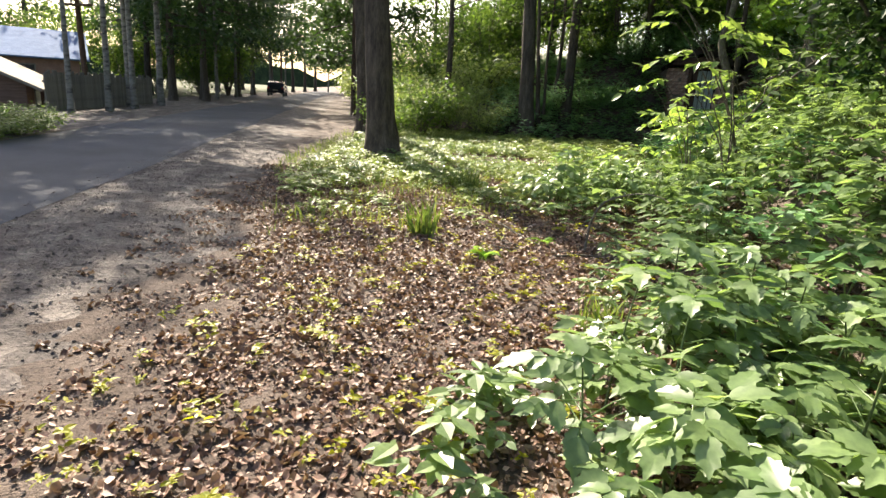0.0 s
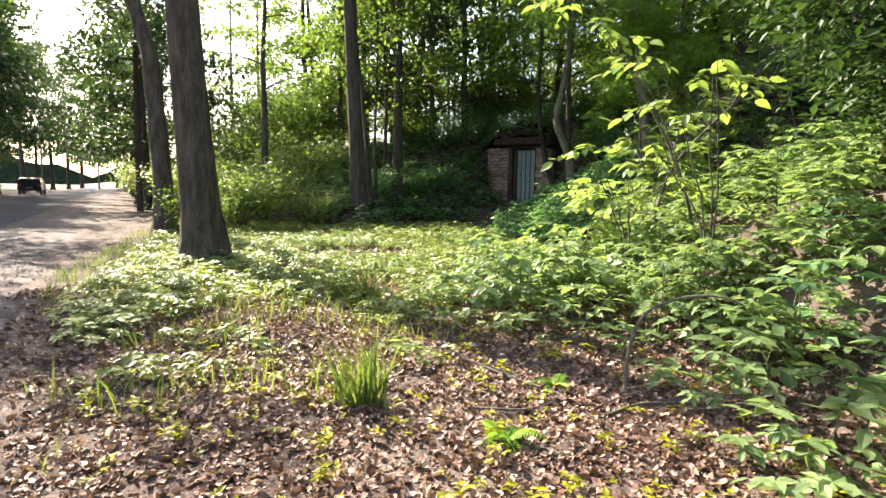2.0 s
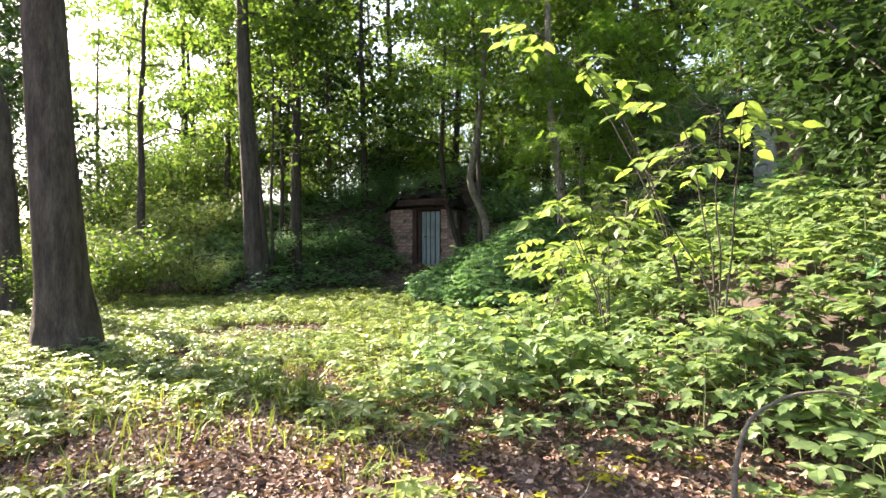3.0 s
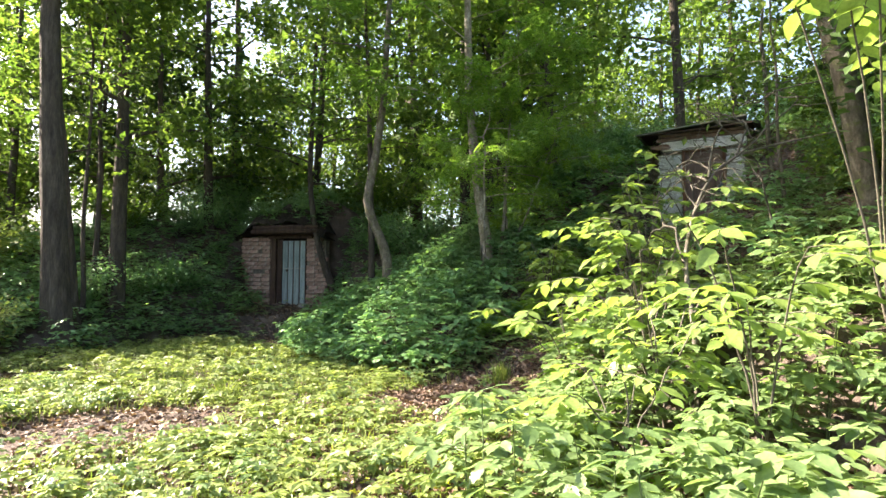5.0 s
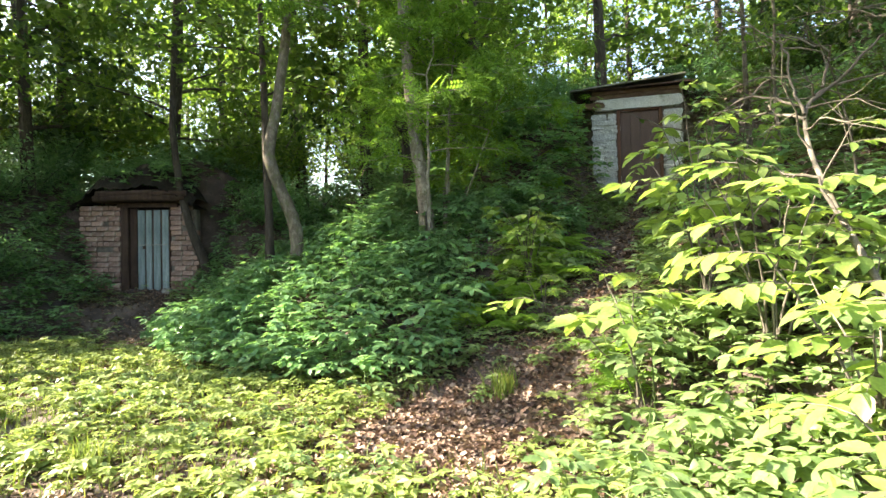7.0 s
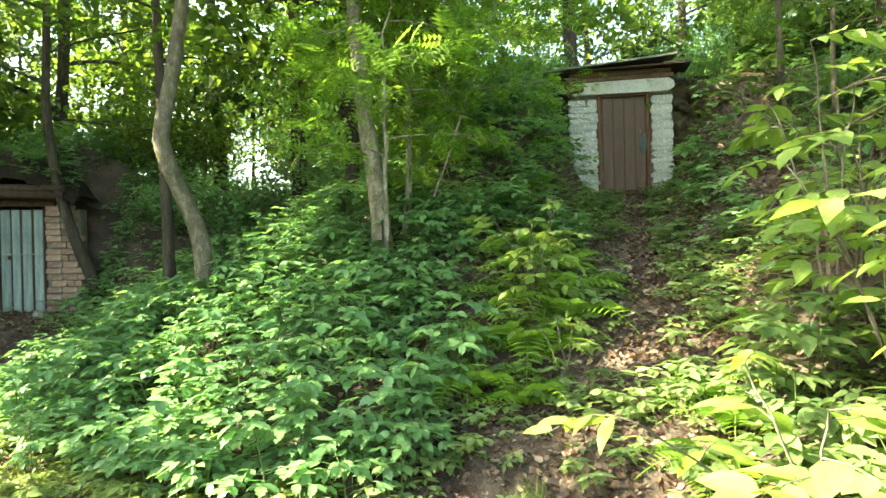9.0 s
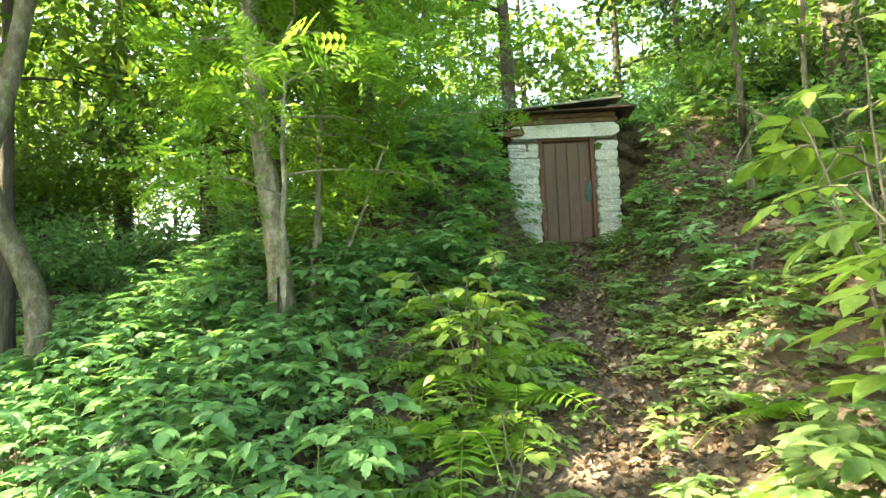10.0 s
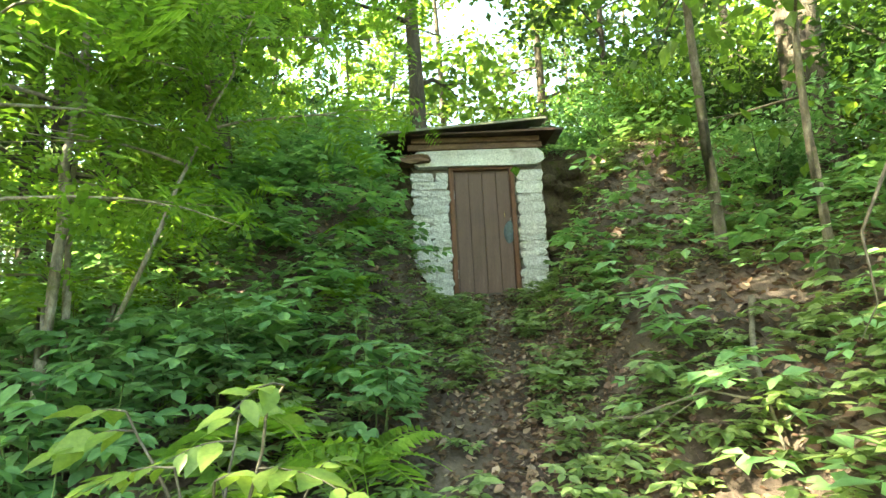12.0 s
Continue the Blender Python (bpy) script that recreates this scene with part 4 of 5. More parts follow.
for k, x, y, sc in ((0, -1.6, 20.0, 1.0), (0, 0.9, 22.3, 1.2), (0, -2.4, 23.5, 1.1), (0, 1.1, 19.4, 0.75), (1, -1.9, 16.4, 0.7), (0, -2.9, 26.5, 1.2), (0, -3.4, 30, 1.3), (1, 0.6, 25.5, 1.3), (0, -1.0, 28, 1.4), (1, 1.8, 23.6, 1.1), (0, -5.2, 37, 1.4), (0, -7, 46, 1.6), (0, -8.8, 56, 1.6),
                     (4, -0.5, 26, 0.9), (4, 3.2, 29, 1.0), (4, 0.4, 31, 1.1), (4, -2.2, 33, 1.1), (4, 2.2, 36, 1.3), (4, 6.5, 29.5, 1.0), (4, 10.5, 28, 1.0), (4, 14, 22.5, 0.9), (4, 17, 16.5, 0.9), (4, 20.5, 13.8, 0.9), (4, 19.5, 8.4, 0.9), (4, 12.8, 28.5, 1.1), (4, 18.5, 22, 1.1), (0, -0.6, 23.4, 1.4), (1, 5.6, 24.5, 0.9), (2, 12.8, 16.6, 0.9), (2, 14.3, 14.4, 0.9), (1, 15.4, 13.6, 0.9), (2, 16.2, 9.0, 0.8), (1, 15.2, 8.2, 0.8), (2, 17.5, 7.4, 1.0), (1, 18.5, 13.2, 0.9), (1, 20, 16, 1.2), (2, 16.5, 19.5, 1.2), (1, 19, 5, 1.2), (2, 12.0, 5.2, 0.9), (3, 9.5, 5.6, 0.45), (3, 8.0, 4.4, 0.5), (1, 12.5, 21.5, 1.0), (2, 9.5, 26, 1.1), (1, 13.5, 25, 1.2), (3, 6.4, 3.6, 0.5), (3, 5.2, 2.2, 0.5), (2, 5.6, 0.4, 0.9), (1, 4.6, -1.2, 0.9), (3, 4.1, 4.6, 0.8), (3, 5.2, 5.6, 0.85), (3, 3.7, 2.6, 0.65), (3, 4.7, 2.3, 0.95), (2, 3.4, 0.4, 1.2), (3, 6.5, 5.5, 0.85), (3, 7.8, 5.8, 0.8), (3, 9.4, 5.0, 0.9), (2, 7.2, 24.3, 0.7), (2, 8.0, 24.6, 0.8), (2, 11.0, 19.6, 0.7), (2, 6.3, 22.4, 0.6), (2, 5.3, 22.2, 0.7), (2, 3.4, 21.4, 0.7), (2, 9.0, 25.2, 0.9), (2, 11.8, 24.0, 0.9), (2, 12.0, 13.4, 0.6), (2, 12.9, 12.9, 0.6), (1, 11.4, 14.2, 0.7), (2, 11.6, 7.9, 0.6), (1, 13.4, 8.6, 0.55), (2, 14.4, 9.0, 0.7), (2, 14.6, 12.9, 0.7), (1, 9.0, 7.2, 0.7), (2, 10.6, 6.6, 0.9), (4, -22, 44, 1.5), (4, -26, 47, 1.6), (4, -19, 50, 1.5), (4, -31, 46, 1.6), (4, -24, 56, 1.8), (4, -37, 48, 1.6), (4, -17.5, 41, 1.0), (4, 14.2, 5.6, 0.8), (3, 13.6, 7.3, 0.5), (4, 16.6, 7.6, 0.75), (3, 11.4, 5.9, 0.7), (4, 15.4, 4.0, 1.0)):
    copy_thing(SH[k], pose(x, y, gz(x, y) - 0.05, 0, 0, wr.uniform(0, 360)) @ Matrix.Diagonal((sc, sc, sc, 1)))
for x, y, z, sc in ((9.9, 22.6, 3.55, 0.35), (9.2, 23.2, 3.4, 0.35), (10.6, 22.2, 3.3, 0.35), (9.7, 23.6, 3.6, 0.4), (8.9, 23.7, 3.0, 0.35), (14.6, 12.2, 4.7, 0.4), (14.9, 9.9, 4.8, 0.4)):
    copy_thing(SH[2], pose(x, y, z - 0.15, 0, 0, wr.uniform(0, 360)) @ Matrix.Diagonal((sc * 1.3, sc * 1.3, sc, 1)))
for x, y, sc in ((-8.9, 11.2, 0.5), (-9.4, 12.3, 0.5), (-8.7, 10.0, 0.5), (-9.9, 11.4, 0.55), (-10.2, 13.2, 0.5), (-9.6, 9.6, 0.5)):
    copy_thing(SH[1], pose(x, y, 0, 0, 0, wr.uniform(0, 360)) @ Matrix.Diagonal((sc * 1.3, sc * 1.3, sc * 0.62, 1)))

# ---- far side of the road ----
WOOD_BROWN = surface("brown_siding", [(0.3, (0.10, 0.06, 0.045)), (0.7, (0.20, 0.13, 0.10))], 3, 40, 0.9, 0.5, 0.01, (0.4, 0.4, 6), 0.2)
ROOF_PALE = surface("pale_slate_roof", [(0.3, (0.17, 0.15, 0.125)), (0.7, (0.28, 0.25, 0.21))], 2, 30, 0.9, 0.5, 0.02, None, 0.2)
ROOF_BLUE = surface("blue_metal_roof", [(0.3, (0.09, 0.16, 0.30)), (0.7, (0.15, 0.24, 0.42))], 2, 30, 0.9, 0.2, 0.01)
RED_WALL = surface("red_brick_wall", [(0.3, (0.22, 0.12, 0.09)), (0.7, (0.36, 0.22, 0.17))], 3, 30, 0.9, 0.5, 0.01)
CAR_PAINT = surface("dark_car_paint", [(0.3, (0.02, 0.022, 0.03)), (0.7, (0.035, 0.038, 0.05))], 3, 30, 0.25, 0.0, 0.001)
GLASS_DARK = surface("dark_glass", [(0.3, (0.02, 0.025, 0.03)), (0.7, (0.04, 0.05, 0.06))], 3, 30, 0.08, 0.0, 0.001)
LAMP_RED = surface("red_lamp_plastic", [(0.3, (0.35, 0.02, 0.02)), (0.7, (0.5, 0.04, 0.03))], 3, 30, 0.3, 0.0, 0.001)


def house(name, label, m, sx, sy, wall_h, roof_h, walls, roofing, over=0.5):
    t = thing(name, label, "house", m=m)
    part("wall", bevel_box(sx, sy, wall_h, 0.02), walls, t)
    bm = bmesh.new()
    pts = [(0, 0, wall_h), (0, sy, wall_h), (0, sy / 2, wall_h + roof_h * 0.97), (sx, 0, wall_h), (sx, sy, wall_h), (sx, sy / 2, wall_h + roof_h * 0.97)]
    v = [bm.verts.new(p) for p in pts]
    for f in ((0, 2, 1), (3, 4, 5), (0, 3, 5, 2), (1, 2, 5, 4)):
        bm.faces.new([v[i] for i in f])
    part("gable", bm, walls, t)
    sl = math.hypot(sy / 2 + over, roof_h * (1 + over / (sy / 2)))
    a = math.degrees(math.atan2(roof_h, sy / 2))
    part("roof", moved(bevel_box(sx + 2 * over, sl, 0.10, 0.02), pose(-over, -over, wall_h - roof_h * over / (sy / 2) + 0.03, a, 0, 0)), roofing, t)
    part("roof", moved(bevel_box(sx + 2 * over, sl, 0.10, 0.02), pose(sx + over, sy + over, wall_h - roof_h * over / (sy / 2) + 0.03, a, 0, 180)), roofing, t)
    for k in range(2):
        w = part("window", moved(bevel_box(0.9, 0.06, 1.0, 0.01), Matrix.Translation((sx * (0.25 + 0.4 * k), -0.045, wall_h * 0.4))), GLASS_DARK, t)
        part("frame", moved(bevel_box(1.06, 0.04, 1.16, 0.01), Matrix.Translation((sx * (0.25 + 0.4 * k) - 0.08, -0.02, wall_h * 0.4 - 0.08))), GREY_TIMBER, w)
    return t


house("shed", "brown wooden shed with a pale slate roof", pose(-14.0, 18.8, -0.95, 0, 0, 116), 5.0, 5.0, 1.8, 1.15, WOOD_BROWN, ROOF_PALE)
house("house", "red brick house with a blue metal roof", pose(-29.6, 29.9, -0.5, 0, 0, 33), 9, 7, 2.6, 1.5, RED_WALL, ROOF_BLUE)
fence = thing("board_fence", "weathered grey board fence along the yard", "fence")
fr = random.Random(8)
bmesh_board = [np_mesh("board", *join([(np.array([(0, 0, 0), (0.14, 0, 0), (0.14, 0.025, 0), (0, 0.025, 0), (0, 0, h), (0.14, 0, h), (0.14, 0.025, h), (0, 0.025, h)]), [np.array([(3, 2, 1, 0), (4, 5, 6, 7), (0, 1, 5, 4), (1, 2, 6, 5), (2, 3, 7, 6), (3, 0, 4, 7)])])])) for h in (1.25, 1.3, 1.36)]
for me in bmesh_board:
    me.materials.append(GREY_TIMBER)
for k in range(66):
    f = k / 65
    bo = part("board", bmesh_board[fr.randrange(3)], GREY_TIMBER, fence)
    bo.matrix_basis = pose(-13.1 - 1.4 * f, 18.4 + 9.6 * f, 0, 0, fr.uniform(-1, 1), 98)
for z in (0.35, 1.0):
    part("rail", np_mesh("rail", *tube([(-13.16, 18.4, z), (-14.56, 28, z)], [0.04, 0.04], 4)), GREY_TIMBER, fence)


def utility_pole(x, y, h, lean):
    t = thing("utility_pole", "dark wooden utility pole with a crossarm", "utility pole", "utility poles", pose(x, y, 0, 0, lean, 0))
    part("pole", np_mesh("pole", *tube([(0, 0, -0.3), (0, 0, h / 2), (0, 0, h)], [0.14, 0.12, 0.10], 10), True), DARK_TIMBER, t)
    part("crossarm", moved(bevel_box(1.4, 0.1, 0.1, 0.01), Matrix.Translation((-0.7, -0.15, h - 0.6))), DARK_TIMBER, t)
    for u in (-0.6, -0.2, 0.2, 0.6):
        part("insulator", np_mesh("insulator", *tube([(u, -0.1, h - 0.5), (u, -0.1, h - 0.42), (u, -0.1, h - 0.34)], [0.03, 0.05, 0.03], 8), True), STONE, t)
    return t


utility_pole(-15.9, 25.2, 4.6, -1)
utility_pole(road_x(30, 0.2), 30, 7.0, 0)
utility_pole(road_x(75, -8.4), 75, 7.2, 0)
for k in range(3):
    f = np.linspace(0, 1, 24)
    a, b = np.array([road_x(30, 0.2) - 0.5 + 0.5 * k, 30, 6.6]), np.array([road_x(75, -8.4) - 0.5 + 0.5 * k, 75, 6.8])
    P = a + (b - a) * f[:, None]
    P[:, 2] -= 1.0 * 4 * f * (1 - f) * (0.8 + 0.2 * k)
    tagged(part("overhead_cable", np_mesh("overhead_cable", *tube(P, [0.014] * 24, 5), True), STEEL), "thin sagging overhead cable across the road", "cable", "overhead cables")


def car(x, y, yaw):
    t = thing("car", "dark estate car driving on the road", "car", m=pose(x, y, 0.055, 0, 0, yaw))
    prof = [(-2.05, 0.35), (-2.1, 0.75), (-2.0, 0.95), (-1.85, 1.35), (-1.6, 1.47), (0.3, 1.47), (0.95, 1.0), (1.9, 0.85), (2.1, 0.6), (2.05, 0.32)]
    bm = bmesh.new()
    ring = []
    for s in (-1, 1):
        ring.append([bm.verts.new((s * (0.84 - 0.14 * max(0, z - 0.9) / 0.57), yy, z)) for yy, z in prof])
    for i in range(len(prof)):
        j = (i + 1) % len(prof)
        bm.faces.new((ring[0][i], ring[0][j], ring[1][j], ring[1][i]))
    bm.faces.new(ring[0][::-1]), bm.faces.new(ring[1])
    bmesh.ops.bevel(bm, geom=bm.edges[:], offset=0.04, segments=2, affect="EDGES")
    part("body", bm, CAR_PAINT, t)
    part("rear_window", moved(bevel_box(1.25, 0.02, 0.36, 0.008), pose(-0.625, -1.955, 1.0, -21, 0, 0)), GLASS_DARK, t)
    for s in (-1, 1):
        part("side_window", moved(bevel_box(0.02, 1.9, 0.34, 0.008), pose(s * 0.795 - 0.01, -1.5, 1.02, 0, -s * 13, 0)), GLASS_DARK, t)
        part("tail_lamp", moved(bevel_box(0.16, 0.06, 0.20, 0.015), Matrix.Translation((s * 0.68 - 0.08, -2.09, 0.72))), LAMP_RED, t)
        for yy in (-1.3, 1.3):
            w = part("wheel", np_mesh("wheel", *tube([(s * 0.66, yy, 0.31), (s * 0.76, yy, 0.31), (s * 0.85, yy, 0.31)], [0.31, 0.32, 0.29], 18), True), RUBBER, t)
            part("rim", np_mesh("rim", *tube([(s * 0.80, yy, 0.31), (s * 0.862, yy, 0.31)], [0.19, 0.17], 14), True), STEEL, w)
    part("number_plate", moved(bevel_box(0.5, 0.015, 0.11, 0.004), Matrix.Translation((-0.25, -2.115, 0.55))), STONE, t)
    return t


car(road_x(62, -7.4), 62, 10)
tagged(part("backdrop", np_mesh("backdrop", *(lambda a: (np.concatenate([np.column_stack([240 * np.cos(a), 60 + 240 * np.sin(a), 0 * a - 2]), np.column_stack([240 * np.cos(a), 60 + 240 * np.sin(a), 9 + 4 * np.sin(23 * a) + 2 * np.sin(61 * a)])]), [np.array([(i, i + 1, i + 1 + len(a), i + len(a)) for i in range(len(a) - 1)])]))(np.linspace(0, 2 * np.pi, 241))), WOODS), "far dark line of woods", "backdrop", kind="structure")

# ---- undergrowth ----


def herb_meshes(seed, h, spreadw, petioles, leaflets, leaf, nod=-0.25, shape=OVATE, stalks=False):
    """A herb: an upright stem, arching leaf stalks, and a fan of leaflets on each."""
    g = np.random.default_rng(seed)
    s = np.linspace(0, 1, 5)
    top = np.array([g.normal(0, 0.06), g.normal(0, 0.06), h])
    main = top * s[:, None] ** np.array([1.5, 1.5, 1.0])
    wood, P, yaw = [tube(main, 0.006 * (1 - 0.6 * s), 5)], [], []
    for k in range(petioles):
        f = g.uniform(0.35, 1.0)
        b = np.array([np.interp(f, s, main[:, c]) for c in range(3)])
        a, L = k * 2.4 + g.uniform(-0.5, 0.5), spreadw * g.uniform(0.6, 1.1) * (1.2 - 0.6 * f)
        q = b + np.column_stack([np.cos(a) * L * s, np.sin(a) * L * s, L * (0.55 * s - 0.35 * s * s)])
        wood.append(tube(q[::2], 0.003 * (1 - 0.5 * s[::2]), 3))
        for j in range(leaflets):
            d = (j - (leaflets - 1) / 2)
            back = 0.0 if j == leaflets // 2 else 0.03 * abs(d)
            P.append(q[-1] - back * np.array([np.cos(a), np.sin(a), 0]))
            yaw.append(a - math.pi / 2 + d * (2.1 / max(1, leaflets - 1)) + g.normal(0, 0.12))
    for j in range(4):
        P.append(top), yaw.append(j * 1.57 + g.uniform(-0.3, 0.3))
    n = len(P)
    R = turns(np.array(yaw), g.normal(nod, 0.2, n), g.normal(0, 0.25, n))
    return wood[0], join([spread(shape, np.array(P), R, leaf * g.uniform(0.65, 1.2, n))] + wood[1:]) if stalks else spread(shape, np.array(P), R, leaf * g.uniform(0.65, 1.2, n))


HERBS = [herb_meshes(200 + k, 0.36 + 0.09 * (k % 4), 0.22 + 0.03 * (k % 3), 10 + k % 3, 3 + 2 * (k % 2), 0.088 + 0.012 * (k % 3), -0.2, SERRATE, True) for k in range(6)]
HERBS_MID = [herb_meshes(240 + k, 0.36 + 0.09 * (k % 4), 0.22 + 0.03 * (k % 3), 10 + k % 3, 3 + 2 * (k % 2), 0.092 + 0.012 * (k % 3), -0.2, OVATE) for k in range(6)]
HERBS_FAR = [herb_meshes(250 + k, 0.36 + 0.09 * (k % 4), 0.24, 9, 3, 0.115 + 0.012 * (k % 3), -0.2, DIAMOND) for k in range(5)]
SMALL = [herb_meshes(220 + k, 0.08 + 0.05 * (k % 3), 0.10, 3 + k % 2, 3, 0.062 + 0.012 * (k % 3), -0.15, LANCE) for k in range(6)]


def pick(n, x0, x1, y0, y1, mask, seed):
    g = np.random.default_rng(seed)
    x, y = g.uniform(x0, x1, n), g.uniform(y0, y1, n)
    keep = mask(x, y)
    return np.column_stack([x[keep], y[keep], ground(x[keep], y[keep])]), g


def far_from_path(x, y, d=0.55):
    return (seg_dist(x, y, np.array((3.0, 10.0)), np.array((13.2, 10.8))) > d) & (seg_dist(x, y, np.array((6.0, 18.2)), np.array((9.3, 21.7))) > 0.8) & (np.hypot(x - 14.0, y - 11) > 0.9)


LATTICE = np.random.default_rng(99).random((64, 64))


def patch(x, y, scale=1.0, seed=0.0):
    """A patchy value from 0 to 1, without rows, at two sizes."""
    out = 0
    for w, s in ((0.62, 1.0), (0.38, 0.37)):
        u, v = np.asarray(x) / (scale * s) + 7.3 * seed + 20, np.asarray(y) / (scale * s) + 3.1 * seed + 20
        i, j = np.floor(u).astype(int), np.floor(v).astype(int)
        fu, fv = smooth(u - i), smooth(v - j)
        a, b, c, d = (LATTICE[(i + p) % 64, (j + q) % 64] for p, q in ((0, 0), (1, 0), (0, 1), (1, 1)))
        out = out + w * ((a * (1 - fu) + b * fu) * (1 - fv) + (c * (1 - fu) + d * fu) * fv)
    return out


def bare(x, y, grow=1.0):
    """Inside the litter-strewn opening at the foot of the bank path."""
    return np.hypot((x - 4.65) / (1.4 * grow), (y - 11.05) / (0.85 * grow)) < 0.75 + 0.5 * patch(x, y, 0.6, 11)


EDGE_Y, EDGE_X = [-3, 0, 0.8, 1.3, 2, 2.7, 4, 5, 5.6, 6.2, 7, 7.8, 8.5, 9.6, 11], [0.55, 0.48, 0.30, 0.40, 1.0, 1.6, 1.9, 2.2, 2.1, 1.35, 1.05, 1.1, 1.9, 3.0, 4.6]


def in_verge(x, y):
    return x > np.interp(y, EDGE_Y, EDGE_X)


def joined(name, label, shapes, places, g, material, scale=(0.8, 1.25), which=1, category="undergrowth"):
    V, T, base = [], [], 0
    kinds = g.integers(0, len(shapes), len(places))
    for k, shp in enumerate(shapes):
        P = places[kinds == k]
        if len(P):
            v, fs = shp[which]
            yaw = g.uniform(0, 2 * np.pi, len(P))
            vv, ff = spread((v, fs), P, turns(yaw, g.normal(0, 0.08, len(P)), g.normal(0, 0.08, len(P))), g.uniform(*scale, len(P)))
            V.append((vv, ff))
    return tagged(part(name, np_mesh(name, *join(V), shapes is HERBS_MID), material), label, category, kind="stuff")


# single plants near the walk, each a thing with stem and leaves
near1, g1 = pick(1000, 0.5, 6.2, -1.5, 10.2, lambda x, y: in_verge(x, y) & far_from_path(x, y, 0.42) & (x < 4.2 + 0.25 * np.maximum(y - 2, 0)), 301)
near2, g2 = pick(1050, 4.9, 9.2, 11.0, 18.2, lambda x, y: (rise(x, y) > -0.1) & far_from_path(x, y, 0.75) & ~((y < 11.75) & (x < 8.8) & (x > 5.7)) & ~((y < 12.1) & (x < 8.9) & (x > 7.0)) & (np.hypot(x - 8.3, y - 13.35) > 0.25) & ~bare(x, y, 1.05), 302)
near1 = near1[np.argsort(near1[:, 0] - np.interp(near1[:, 1], EDGE_Y, EDGE_X) + 0.5 * (near1[:, 1] > 4))]
near2 = near2[np.argsort(near2[:, 0] + 0.35 * near2[:, 1])]
for zone, (P, g, mat, lab) in enumerate(((near1, g1, HERB, "leafy green herb in the sunlit verge"), (near2, g2, HERB_DEEP, "leafy deep green herb on the shaded bank"))):
    protos = []
    for k in range(6):
        (sv, sf), (lv, lf) = HERBS[k]
        ms, ml = np_mesh("stem", sv, sf, True), np_mesh("leaves", lv, lf, True)
        ms.materials.append(STEM), ml.materials.append(mat)
        protos.append((ms, ml))
    for n, (x, y, z) in enumerate(P[:150]):
        k, sc = n % 6, g.uniform(0.8, 1.3)
        t = thing("herb", lab, "plant", "verge herbs" if zone == 0 else "bank herbs", pose(x, y, z - 0.02, g.normal(0, 5), g.normal(0, 5), g.uniform(0, 360)) @ Matrix.Diagonal((sc, sc, sc, 1)))
        part("stem", protos[k][0], STEM, t)
        part("foliage", protos[k][1], mat, t)
    joined("herb_leaves", "dense leafy undergrowth", HERBS_MID, P[150:], g, mat)
    joined("herb_stems", "stems of the undergrowth", HERBS_MID, P[150:], g, STEM, which=0)
far1, g3 = pick(3400, 1.5, 20, -4, 28, lambda x, y: (rise(x, y) > 0.2) & far_from_path(x, y, 0.75) & ~((x < 9.2) & (y > 11) & (y < 18.2)) & ~((x < 5.2) & (y < 10.2) & (y > 5)) & (patch(x, y, 1.4, 2) > np.where((y < 10.3) & (x > 6.6) & (x < 13), 0.45, 0.3)), 303)
far1b, _ = pick(1300, 1.5, 12.5, 17.8, 26.5, lambda x, y: (rise(x, y) > 0.1) & (seg_dist(x, y, np.array((6.2, 18.4)), np.array((9.6, 22.0))) > 1.1), 312)
far1c, _ = pick(520, 8.6, 13, 11.8, 16, lambda x, y: far_from_path(x, y, 0.9), 317)
far1 = np.concatenate([far1, far1b, far1c, ROOF_PLANTS])
joined("bank_undergrowth", "scattered undergrowth covering the wooded bank", HERBS_FAR, far1, g3, HERB_DEEP, (0.6, 1.25))
cover, g4 = pick(11000, -2.6, 6.2, 5.6, 20, lambda x, y: (rise(x, y) < 0.4) & (x > road_x(y, -1.1)) & (patch(x, y, 0.8, 1) + 0.05 * (y - 8.0) > 0.49) & (np.hypot((x - 1.0) / 1.5, (y - 16.6) / 0.55) > 1) & (np.hypot((x - 1.2) / 1.15, (y - 12.3) / 0.9) > 1) & (~bare(x, y) | (patch(x, y, 0.25, 14) > 0.7)) & (x < np.interp(y, EDGE_Y, EDGE_X) + 1.5 + 9 * (y > 11)), 304)
joined("ground_cover", "low bright leafy ground cover in the clearing", SMALL, cover, g4, GROUNDCOVER, (0.4, 1.15))
slope, g5 = pick(5600, 4.6, 14, 5.5, 12.2, lambda x, y: (rise(x, y) > -0.3) & (far_from_path(x, y, 0.2) | ((x > 4.9) & (x < 6.4))) & (patch(x, y, 0.7, 4) > np.where((y < 10.3) & (x > 6.6), 0.47, 0.36)) & (~bare(x, y, 0.95) | (patch(x, y, 0.22, 13) > 0.66)), 305)
slope2, _ = pick(420, 5.8, 10, 17.8, 22.0, lambda x, y: (seg_dist(x, y, np.array((6.2, 18.4)), np.array((9.4, 21.6))) < 1.5) & (seg_dist(x, y, np.array((6.2, 18.4)), np.array((9.4, 21.6))) > 0.35), 316)
slope = np.concatenate([slope, slope2])
joined("slope_plants", "small leafy plants on the bare slope", SMALL, slope, g5, HERB, (0.55, 1.35))
